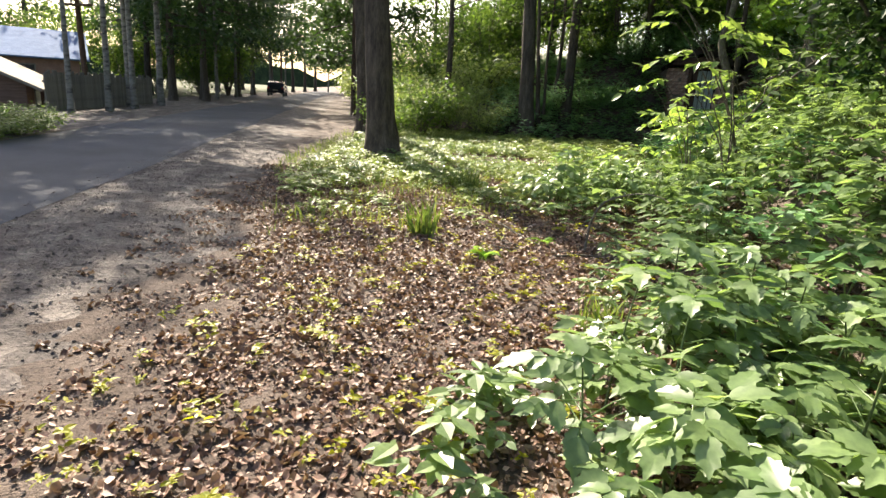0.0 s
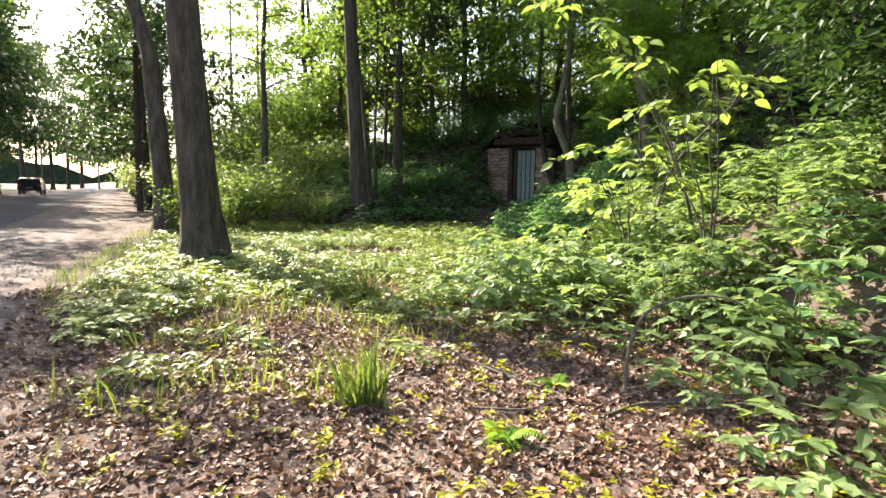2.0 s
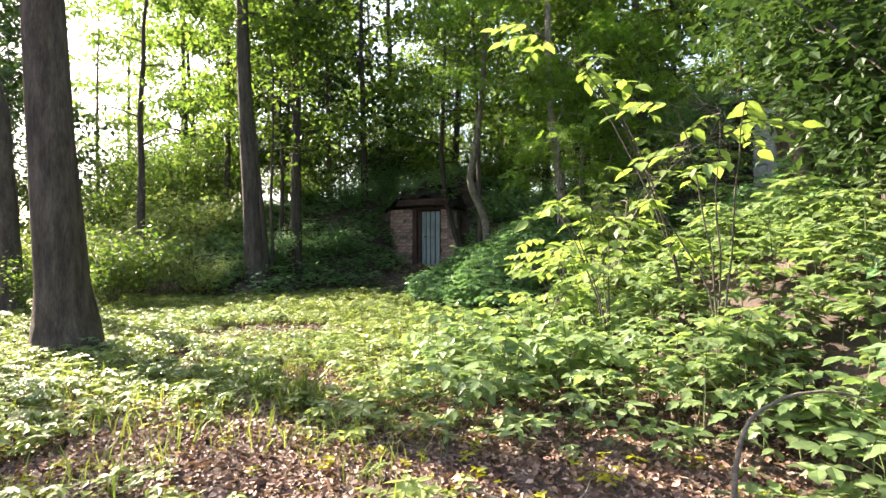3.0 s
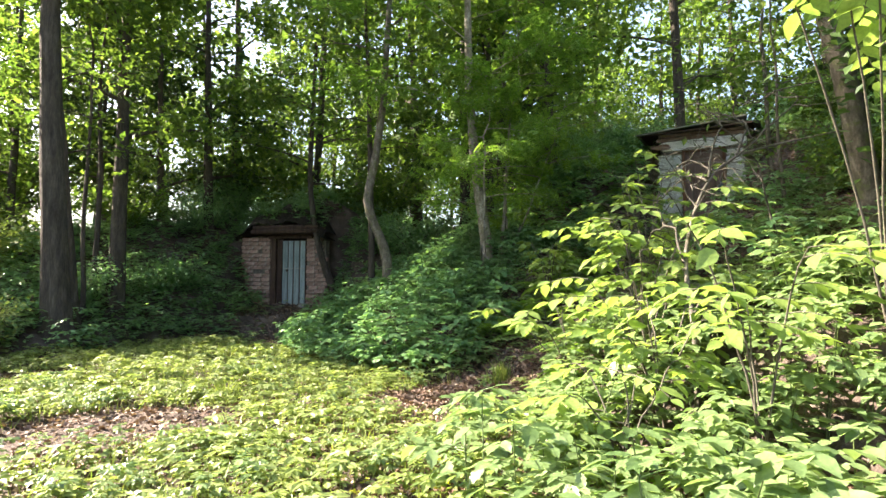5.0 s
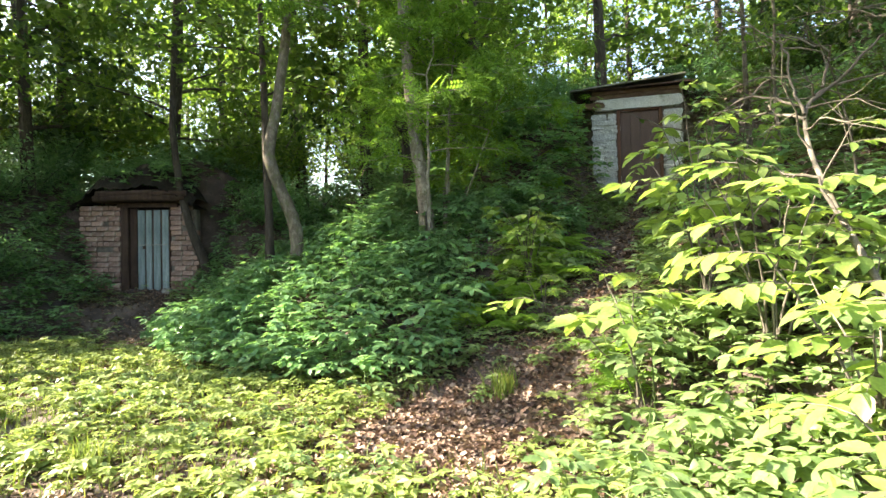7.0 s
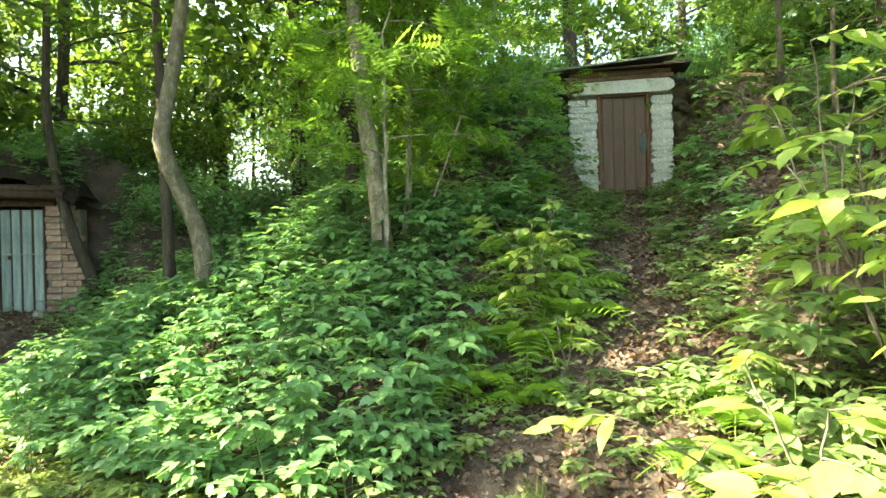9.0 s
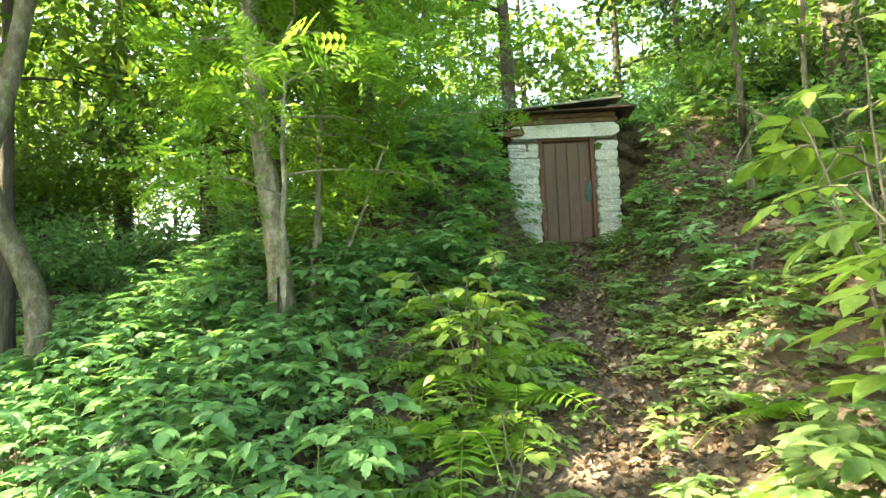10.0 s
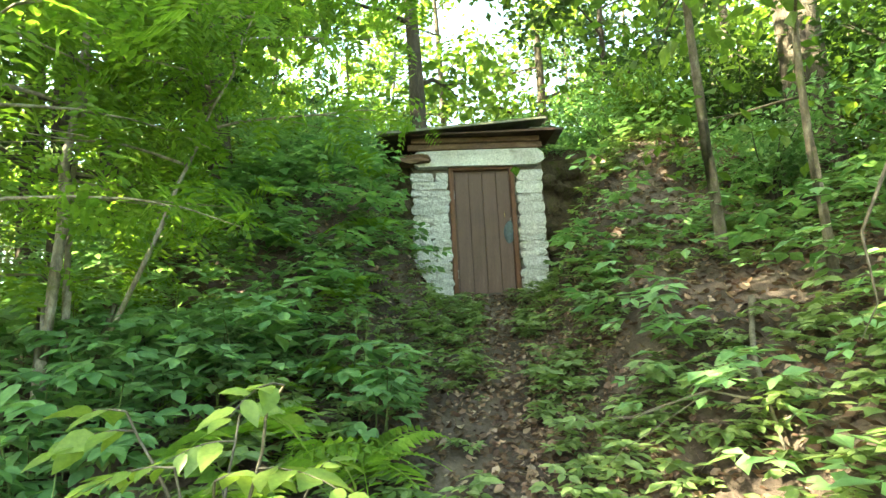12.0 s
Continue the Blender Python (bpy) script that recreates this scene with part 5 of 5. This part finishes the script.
clump, g11 = pick(900, -2.0, 5.2, 8.3, 15.5, lambda x, y: (rise(x, y) < 0.2) & (x > road_x(y, -0.9)) & (patch(x, y, 1.1, 6) > 0.56) & (np.hypot((x - 1.2) / 1.0, (y - 12.4) / 0.7) > 1) & ~bare(x, y) & far_from_path(x, y, 0.35), 319)
joined("clearing_herbs", "knee-high leafy herbs in loose clumps", HERBS_MID, clump, g11, HERB, (0.28, 0.5))
fringe, g12 = pick(900, -0.6, 2.4, -1.2, 6.5, lambda x, y: (np.abs(x - np.interp(y, EDGE_Y, EDGE_X) + 0.3) < 0.32) & (patch(x, y, 0.3, 15) > 0.45), 322)
joined("fringe_herbs", "small leafy herbs spilling from the verge", SMALL, fringe, g12, HERB, (0.7, 1.6))
spr, g6 = pick(1250, -1.7, 2.6, -1.2, 9.5, lambda x, y: ~in_verge(x, y - 0.0) & (x > road_x(y, -1.5)) & (patch(x, y, 0.5, 3) > 0.4), 306)
SPROUTS = [herb_meshes(230 + k, 0.05 + 0.04 * (k % 3), 0.05 + 0.02 * (k % 2), 1 + k % 3, 2, 0.05 + 0.01 * (k % 3), 0.1, OVATE) for k in range(6)]
joined("sprouts", "small yellow-green sprouts in the leaf litter", SPROUTS, spr, g6, SPROUT, (0.35, 0.8))

# grass
gp, g7 = pick(26000, -3.2, 6.0, 4.5, 22, lambda x, y: (rise(x, y) < 0.3) & (x > road_x(y, -1.35)) & (x < np.interp(y, EDGE_Y, EDGE_X) + 9 * (y > 11)) & (patch(x, y, 1.0, 5) + 0.09 * (y - 8) > 0.5) & (np.hypot((x - 1.2) / 1.1, (y - 12.3) / 0.85) > 1) & ~bare(x, y, 0.9) & (np.hypot((x - 1.0) / 1.5, (y - 16.6) / 0.5) > 1), 307)
n = len(gp)
gp[:, 2] -= 0.01
grass = part("grass", np_mesh("grass", *spread(BLADE, gp, turns(g7.uniform(0, 6.28, n), g7.normal(0, 0.2, n), g7.normal(0, 0.2, n)), g7.uniform(0.08, 0.26, n))), GRASS)
tagged(grass, "patchy grass in the clearing", "grass", kind="stuff")
for k, (x, y, s) in enumerate(((-0.25, 5.0, 0.45), (0.35, 7.7, 0.42), (0.15, 8.2, 0.35), (2.6, 12.9, 0.3), (5.4, 10.9, 0.35), (1.0, 2.7, 0.3))):
    g = np.random.default_rng(400 + k)
    P = np.column_stack([g.normal(0, 0.07, 90), g.normal(0, 0.07, 90), np.zeros(90)])
    tf = part("grass_tuft", np_mesh("grass_tuft", *spread(BLADE, P, turns(g.uniform(0, 6.28, 90), g.normal(0, 0.18, 90), g.normal(0, 0.2, 90)), s * g.uniform(0.5, 1.1, 90))), GRASS)
    tf.location = (x, y, gz(x, y) - 0.01)
    tagged(tf, "tuft of long grass blades in the litter", "grass", "grass tufts")

# fallen leaves
lp, g8 = pick(88000, -3.2, 3.4, -4.0, 9.5, lambda x, y: (x > road_x(y, -0.5) - 2.6 * patch(x, y, 0.22, 8) ** 2) & (rise(x, y) < 0.9), 308)
lp2, _ = pick(14000, 2.6, 13.6, 8.4, 12.2, lambda x, y: (seg_dist(x, y, np.array((3.6, 10.9)), np.array((13.2, 10.7))) < 1.1) | bare(x, y, 1.3), 309)
lp3, _ = pick(3500, -0.6, 3.5, 15.6, 17.6, lambda x, y: np.hypot((x - 1.0) / 1.7, (y - 16.6) / 0.75) < 1, 310)
lp5, _ = pick(4500, 5.8, 10, 17.8, 22.4, lambda x, y: seg_dist(x, y, np.array((6.2, 18.4)), np.array((9.6, 22.0))) < 1.3, 315)
lp6, _ = pick(9000, 6.4, 13.4, 6.5, 10.6, lambda x, y: rise(x, y) > 0.1, 318)
lp7, _ = pick(26000, -2.4, 6.0, 9.3, 17.5, lambda x, y: (rise(x, y) < 0.3) & (x > road_x(y, -1.0)) & (patch(x, y, 0.9, 7) > 0.36), 320)
lp8, _ = pick(9000, 2.8, 7.2, 9.8, 13.2, lambda x, y: bare(x, y, 1.25), 321)
lp4, _ = pick(13000, 5.0, 14, 4.5, 20, lambda x, y: rise(x, y) > 0.1, 311)
for P, lab, sz in ((lp, "brown dry leaves littering the roadside", 0.049), (np.concatenate([lp2, lp3, lp4, lp5, lp6, lp7, lp8]), "dead brown leaves on the path and bank", 0.062)):
    n = len(P)
    P[:, 2] = np.maximum(P[:, 2], shoulder_z(P[:, 0], P[:, 1])) + g8.uniform(0.0, 0.025, n)
    lv = part("leaf_litter", np_mesh("leaf_litter", *spread(CURLED, P, turns(g8.uniform(0, 6.28, n), g8.normal(0, 0.45, n), g8.normal(0, 0.45, n)), sz * g8.uniform(0.45, 1.3, n))), LITTER)
    tagged(lv, lab, "leaf litter", kind="stuff")

dp, g10 = pick(62000, -2.8, 3.2, -2.2, 9.5, lambda x, y: (x > road_x(y, -0.6) - 2.4 * patch(x, y, 0.25, 9) ** 2) & (rise(x, y) < 0.7), 314)
n = len(dp)
dp[:, 2] = np.maximum(dp[:, 2], shoulder_z(dp[:, 0], dp[:, 1])) + g10.uniform(0.0, 0.02, n)
tagged(part("leaf_crumbs", np_mesh("leaf_crumbs", *spread(DIAMOND, dp, turns(g10.uniform(0, 6.28, n), g10.normal(0, 0.6, n), g10.normal(0, 0.6, n)), g10.uniform(0.015, 0.045, n))), LITTER), "crumbled dry leaf fragments on the soil", "leaf litter", kind="stuff")
# loose gravel on the shoulder
PEBBLE = (np.array([(0.5, 0, 0), (0, 0.6, 0), (-0.5, 0.1, 0), (0, -0.5, 0), (0.05, 0, 0.35), (0, 0, -0.3)]), [np.array([(0, 1, 4), (1, 2, 4), (2, 3, 4), (3, 0, 4)])])
pp, g9 = pick(16000, -5.5, 0.2, -2, 14, lambda x, y: (x > road_x(y, -3.5)) & (x < road_x(y, -1.2)), 313)
n = len(pp)
pp[:, 2] = np.maximum(pp[:, 2], shoulder_z(pp[:, 0], pp[:, 1])) + 0.004
tagged(part("gravel_stones", np_mesh("gravel_stones", *spread(PEBBLE, pp, turns(g9.uniform(0, 6.28, n), g9.normal(0, 0.3, n), g9.normal(0, 0.3, n)), 0.012 + 0.03 * g9.random(n) ** 3)), GRAVEL), "loose gravel scattered on the road shoulder", "gravel", kind="stuff")

# ferns
FROND = pinnate(15, 1.0, 0.22, 0.35)


def fern(x, y, size, seed, fronds=8):
    g = np.random.default_rng(seed)
    t = thing("fern", "bright green fern with arching fronds", "fern", "ferns", pose(x, y, gz(x, y), 0, 0, 0))
    for k in range(fronds):
        R = turns(np.array([k * 6.283 / fronds + g.uniform(-0.3, 0.3)]), np.array([g.uniform(0.5, 0.95)]), np.array([g.normal(0, 0.2)]))
        v, f = spread(FROND, np.zeros((1, 3)), R, size * g.uniform(0.75, 1.1))
        d = np.hypot(v[:, 0], v[:, 1])
        v[:, 2] -= 0.55 * d * d / size
        k0 = v[0::4][: 2 * 15 + 1]
        rib = np.concatenate([np.zeros((1, 3)), k0[::2]])
        part("frond", np_mesh("frond", *join([(v, f), tube(rib, np.linspace(0.006, 0.002, len(rib)), 4)])), FERN, t)
    return t


fp = random.Random(12)
for k, (x, y, s) in enumerate(((5.5, 9.95, 0.5), (5.95, 9.75, 0.55), (6.35, 9.95, 0.5), (5.1, 9.75, 0.5), (7.45, 11.0, 0.85), (7.85, 11.25, 0.9), (8.25, 11.1, 0.8), (7.1, 11.3, 0.85), (7.6, 11.6, 0.85), (8.1, 11.65, 0.85), (8.45, 11.85, 0.75), (8.7, 11.3, 0.7), (6.5, 11.2, 0.75), (6.95, 11.15, 0.7), (6.5, 11.7, 0.75), (7.05, 11.6, 0.7), (7.7, 11.4, 0.65), (6.5, 12.0, 0.65), (6.6, 11.6, 0.7), (5.6, 12.7, 0.5), (8.6, 11.5, 0.55), (9.4, 11.7, 0.6), (10.3, 11.9, 0.6), (11.2, 12.0, 0.6), (8.9, 12.1, 0.6), (6.4, 9.6, 0.45), (7.0, 9.5, 0.4), (5.9, 12.4, 0.5), (5.5, 13.4, 0.5), (1.0, 4.95, 0.2), (0.35, 4.3, 0.25), (3.0, 8.2, 0.6), (3.4, 7.6, 0.6), (3.8, 8.9, 0.6), (9.9, 12.6, 0.6), (12.2, 12.2, 0.6), (12.6, 11.9, 0.5), (4.3, 8.3, 0.6))):
    fern(x, y, s, 500 + k)

# hazel-like saplings with large bright leaves


def leaf_sapling(label, x, y, h, w, nl, leaf, seed, stems=5, lean=(0, 0), low=0.35, reach=0.42):
    """Bare stems with flat side sprays of single large leaves, each its own piece."""
    g = np.random.default_rng(seed)
    t = thing("leafy_sapling", label, "sapling", "bright saplings", pose(x, y, gz(x, y)))
    lm = [np_mesh("leaf", *spread(OVATE, np.zeros((1, 3)), turns(np.zeros(1), np.zeros(1), np.zeros(1)), leaf * s), True) for s in (0.7, 0.95, 1.2)]
    for me in lm:
        me.materials.append(HAZEL)
    for k in range(stems):
        a, L = k * 6.283 / stems + g.uniform(-0.4, 0.4), h * g.uniform(0.7, 1.05)
        s = np.linspace(0, 1, 9)
        out = w * g.uniform(0.5, 1.0)
        q = np.column_stack([np.cos(a) * out * s ** 1.4 + lean[0] * s ** 1.5, np.sin(a) * out * s ** 1.4 + lean[1] * s ** 1.5, L * (s - 0.18 * s ** 3)]) + np.cumsum(g.standard_normal((9, 3)) * 0.012, 0)
        br = part("branch", np_mesh("branch", *tube(q, 0.008 * (1 - 0.75 * s) + 0.002, 6), True), TWIG, t)
        sprays = max(2, round(nl / stems / 8))
        for j in range(sprays):
            f = 1.0 if j == 0 else g.uniform(low, 0.97)
            b = np.array([np.interp(f, s, q[:, c]) for c in range(3)])
            a2, L2 = a + g.normal(0, 1.0), reach * g.uniform(0.6, 1.25)
            u = np.linspace(0, 1, 5)
            tw = b + np.column_stack([np.cos(a2) * L2 * u, np.sin(a2) * L2 * u, L2 * (0.25 * u - 0.42 * u * u) * g.uniform(0.4, 1.4)])
            part("twig", np_mesh("twig", *tube(tw, 0.004 - 0.0028 * u, 4)), TWIG, br)
            for i in range(8):
                v = 0.16 + 0.84 * i / 7
                p = [float(np.interp(v, u, tw[:, c])) for c in range(3)]
                turn = 0 if i == 7 else (58 if i % 2 else -58) * g.uniform(0.7, 1.2)
                lf = part("leaf", lm[int(g.integers(0, 3))], HAZEL, br)
                lf.matrix_basis = pose(*p, g.normal(-20, 15), g.normal(0, 16), math.degrees(a2) - 90 + turn)
    return t


SUNLIT = "sunlit sapling with broad yellow-green leaves in the verge"
leaf_sapling("slender sapling with bright leaf sprays against the dark bank", 3.25, 6.05, 2.35, 0.5, 140, 0.135, 608, 4, (-0.65, -0.2), 0.6)
leaf_sapling("slender sapling with bright leaf sprays against the dark bank", 3.35, 7.35, 1.95, 0.5, 140, 0.135, 609, 4, (-0.4, 0.05), 0.55)
leaf_sapling("tall thin sapling arching out over the verge", 3.7, 6.7, 3.2, 0.35, 80, 0.135, 610, 3, (-1.45, 0.05), 0.75)
leaf_sapling(SUNLIT, 3.0, 8.1, 1.15, 0.5, 120, 0.14, 601, 5)
leaf_sapling(SUNLIT, 3.9, 8.2, 1.45, 0.65, 240, 0.14, 602, 7)
leaf_sapling(SUNLIT, 4.75, 8.65, 2.0, 0.6, 310, 0.145, 603, 7)
leaf_sapling("low sapling reaching a leaf spray toward the litter", 4.8, 9.55, 1.25, 0.45, 72, 0.17, 611, 4, (-0.2, 0.25), 0.7)
leaf_sapling("leafy sapling with large leaves hanging over the path", 5.45, 9.1, 2.0, 0.5, 340, 0.14, 604, 8, (0, 0), 0.35, 0.34)
leaf_sapling("leafy sapling with large leaves on the slope", 6.15, 9.2, 2.45, 0.28, 100, 0.145, 612, 4, (0, 0.1), 0.45, 0.28)
leaf_sapling("leafy sapling with large leaves on the slope", 6.9, 8.9, 1.6, 0.6, 150, 0.11, 605, 6)
leaf_sapling("small bright leafy shoot among the ferns", 7.25, 11.3, 1.25, 0.38, 280, 0.115, 606, 8, (0, 0), 0.3, 0.3)
leaf_sapling("small bright leafy shoot among the herbs", 6.65, 10.95, 0.6, 0.25, 40, 0.10, 607, 3, (0, 0), 0.3, 0.25)

# dead branches and sticks


def dead_branch(label, pts, r, name="fallen_stick", forks=0, seed=0, boughs=()):
    g = np.random.default_rng(seed)
    P = np.array(pts, dtype=float)
    n = max(8, 3 * len(P))
    t = np.linspace(0, len(P) - 1, n)
    Q = np.column_stack([np.interp(t, np.arange(len(P)), P[:, c]) for c in range(3)])
    Q[1:-1] = (Q[:-2] + 2 * Q[1:-1] + Q[2:]) / 4
    pieces, lines = [tube(Q, r * (1 - 0.7 * t / t[-1]), 7, 0.08)], [Q]
    for bough in boughs:
        B, tb = np.array(bough, dtype=float), np.linspace(0, len(bough) - 1, 4 * len(bough))
        B = np.column_stack([np.interp(tb, np.arange(len(B)), B[:, c]) for c in range(3)])
        B[1:-1] = (B[:-2] + 2 * B[1:-1] + B[2:]) / 4 + g.standard_normal((len(B) - 2, 3)) * 0.012
        pieces.append(tube(B, r * 0.55 * (1 - 0.75 * tb / tb[-1]), 6, 0.06))
        lines.append(B)
    for k in range(forks):
        Q = lines[k % len(lines)]
        n = len(Q)
        i = g.integers(n // 4, n - 1)
        d = g.standard_normal(3)
        d[2] = abs(d[2]) * 0.3
        L = g.uniform(0.25, 0.9)
        s = np.linspace(0, 1, 6)
        q = Q[i] + s[:, None] * d / np.linalg.norm(d) * L + np.cumsum(g.standard_normal((6, 3)) * 0.07, 0) * s[:, None]
        pieces.append(tube(q, r * 0.38 * (1 - 0.8 * s), 5))
        for b in range(2):
            d2 = d / np.linalg.norm(d) + g.standard_normal(3) * 0.8
            q2 = q[2 + b] + s[:, None] * d2 * L * 0.35 + np.cumsum(g.standard_normal((6, 3)) * 0.03, 0) * s[:, None]
            pieces.append(tube(q2, r * 0.2 * (1 - 0.8 * s), 4))
    if not boughs:
        return tagged(part(name, np_mesh(name, *join(pieces), True), TWIG), label, "branch")
    t = thing(name, label, "branch")
    part("limb", np_mesh("limb", *pieces[0], True), TWIG, t)
    for p in pieces[1:1 + len(boughs)]:
        part("bough", np_mesh("bough", *p, True), TWIG, t)
    rest = pieces[1 + len(boughs):]
    for k in range(0, len(rest), 3):
        part("twig", np_mesh("twig", *join(rest[k:k + 3]), True), TWIG, t)
    return t


def on(x, y, dz=0.02):
    return (x, y, gz(x, y) + dz)


dead_branch("bare pale arched stick rising from the litter", [on(1.36, 4.72, -0.05), (1.38, 4.74, 0.25), (1.43, 4.74, 0.42), (1.52, 4.74, 0.52), (1.72, 4.68, 0.60), (1.84, 4.60, 0.62), (1.95, 4.54, 0.61), (2.0, 4.46, 0.58)], 0.014)
dead_branch("dry stick lying in the leaf litter", [on(0.62, 5.75), on(0.78, 5.2, 0.03), on(0.95, 4.75)], 0.013, forks=2, seed=1)
dead_branch("dry stick lying in the leaf litter", [on(1.0, 4.4), on(1.3, 4.5, 0.03), on(1.7, 4.35)], 0.012, forks=2, seed=2)
dead_branch("dry stick lying in the leaf litter", [on(0.3, 4.75), on(0.6, 4.62, 0.03), on(0.85, 4.68)], 0.010, seed=3)
sr = random.Random(21)
for k in range(12):
    x, y, a, L = sr.uniform(0.7, 2.0), sr.uniform(4.0, 6.2), sr.uniform(0, 6.28), sr.uniform(0.15, 0.4)
    dead_branch("dry reddish twig on the leaf litter", [on(x, y), on(x + L * 0.5 * math.cos(a), y + L * 0.5 * math.sin(a), 0.045), on(x + L * math.cos(a), y + L * math.sin(a), 0.03)], sr.uniform(0.004, 0.008), "dry_twig", forks=1, seed=40 + k)["group"] = "litter twigs"
dead_branch("fallen grey branch on the slope", [on(9.5, 8.9, 0.05), on(8.7, 9.2, 0.12), on(8.0, 9.35, 0.05)], 0.02, forks=4, seed=4)
dead_branch("thin fallen branch among the herbs", [on(7.4, 14.4, 0.5), on(6.6, 13.6, 0.55), on(6.3, 13.0, 0.3)], 0.014, forks=3, seed=5)
LIMB = [on(4.0, 7.95, -0.1), (4.22, 8.03, 1.0), (4.61, 8.25, 1.59), (5.19, 8.36, 2.07), (5.6, 8.38, 2.4), (5.9, 8.35, 2.64), (6.2, 8.2, 2.86), (6.54, 7.7, 3.0), (6.6, 7.2, 3.05)]
BOUGHS = [[(5.75, 8.37, 2.55), (6.06, 8.44, 2.88), (6.55, 8.45, 3.34), (6.6, 8.63, 3.55), (6.6, 8.87, 3.85)],
          [(5.9, 8.35, 2.64), (6.26, 8.74, 2.91), (6.49, 9.14, 2.75), (6.59, 9.39, 2.68)],
          [(5.7, 8.37, 2.5), (6.11, 8.7, 2.69), (6.34, 9.04, 2.54), (6.45, 9.4, 2.35)],
          [(6.2, 8.2, 2.86), (6.36, 8.12, 3.21), (6.52, 8.31, 3.41), (6.51, 8.6, 3.49)],
          [(6.0, 8.3, 2.7), (6.3, 7.8, 3.2), (6.4, 7.6, 3.45), (6.46, 7.9, 3.6)],
          [(4.61, 8.25, 1.59), (4.8, 8.43, 1.99), (4.82, 8.62, 1.89), (4.84, 8.88, 1.55)]]
dead_branch("bare twisted dead branches reaching over the bank", LIMB, 0.026, "dead_bush", forks=34, seed=10, boughs=BOUGHS)
x, y = 6.5, 7.9
z = gz(x, y)
dead_branch("bare twisted dead branches reaching over the bank", [(x + 0.3, y - 0.1, z - 0.1), (x + 0.12, y, z + 0.35), (x - 0.05, y + 0.05, z + 0.7), (x - 0.12, y + 0.1, z + 1.05), (x - 0.05, y + 0.15, z + 1.3), (x - 0.65, y + 0.3, z + 1.55), (x - 1.0, y + 0.5, z + 1.75)], 0.014, "dead_bush", forks=16, seed=11, boughs=[[(x - 0.12, y + 0.1, z + 1.05), (x + 0.1, y + 0.4, z + 1.5), (x + 0.05, y + 0.7, z + 1.7)]])
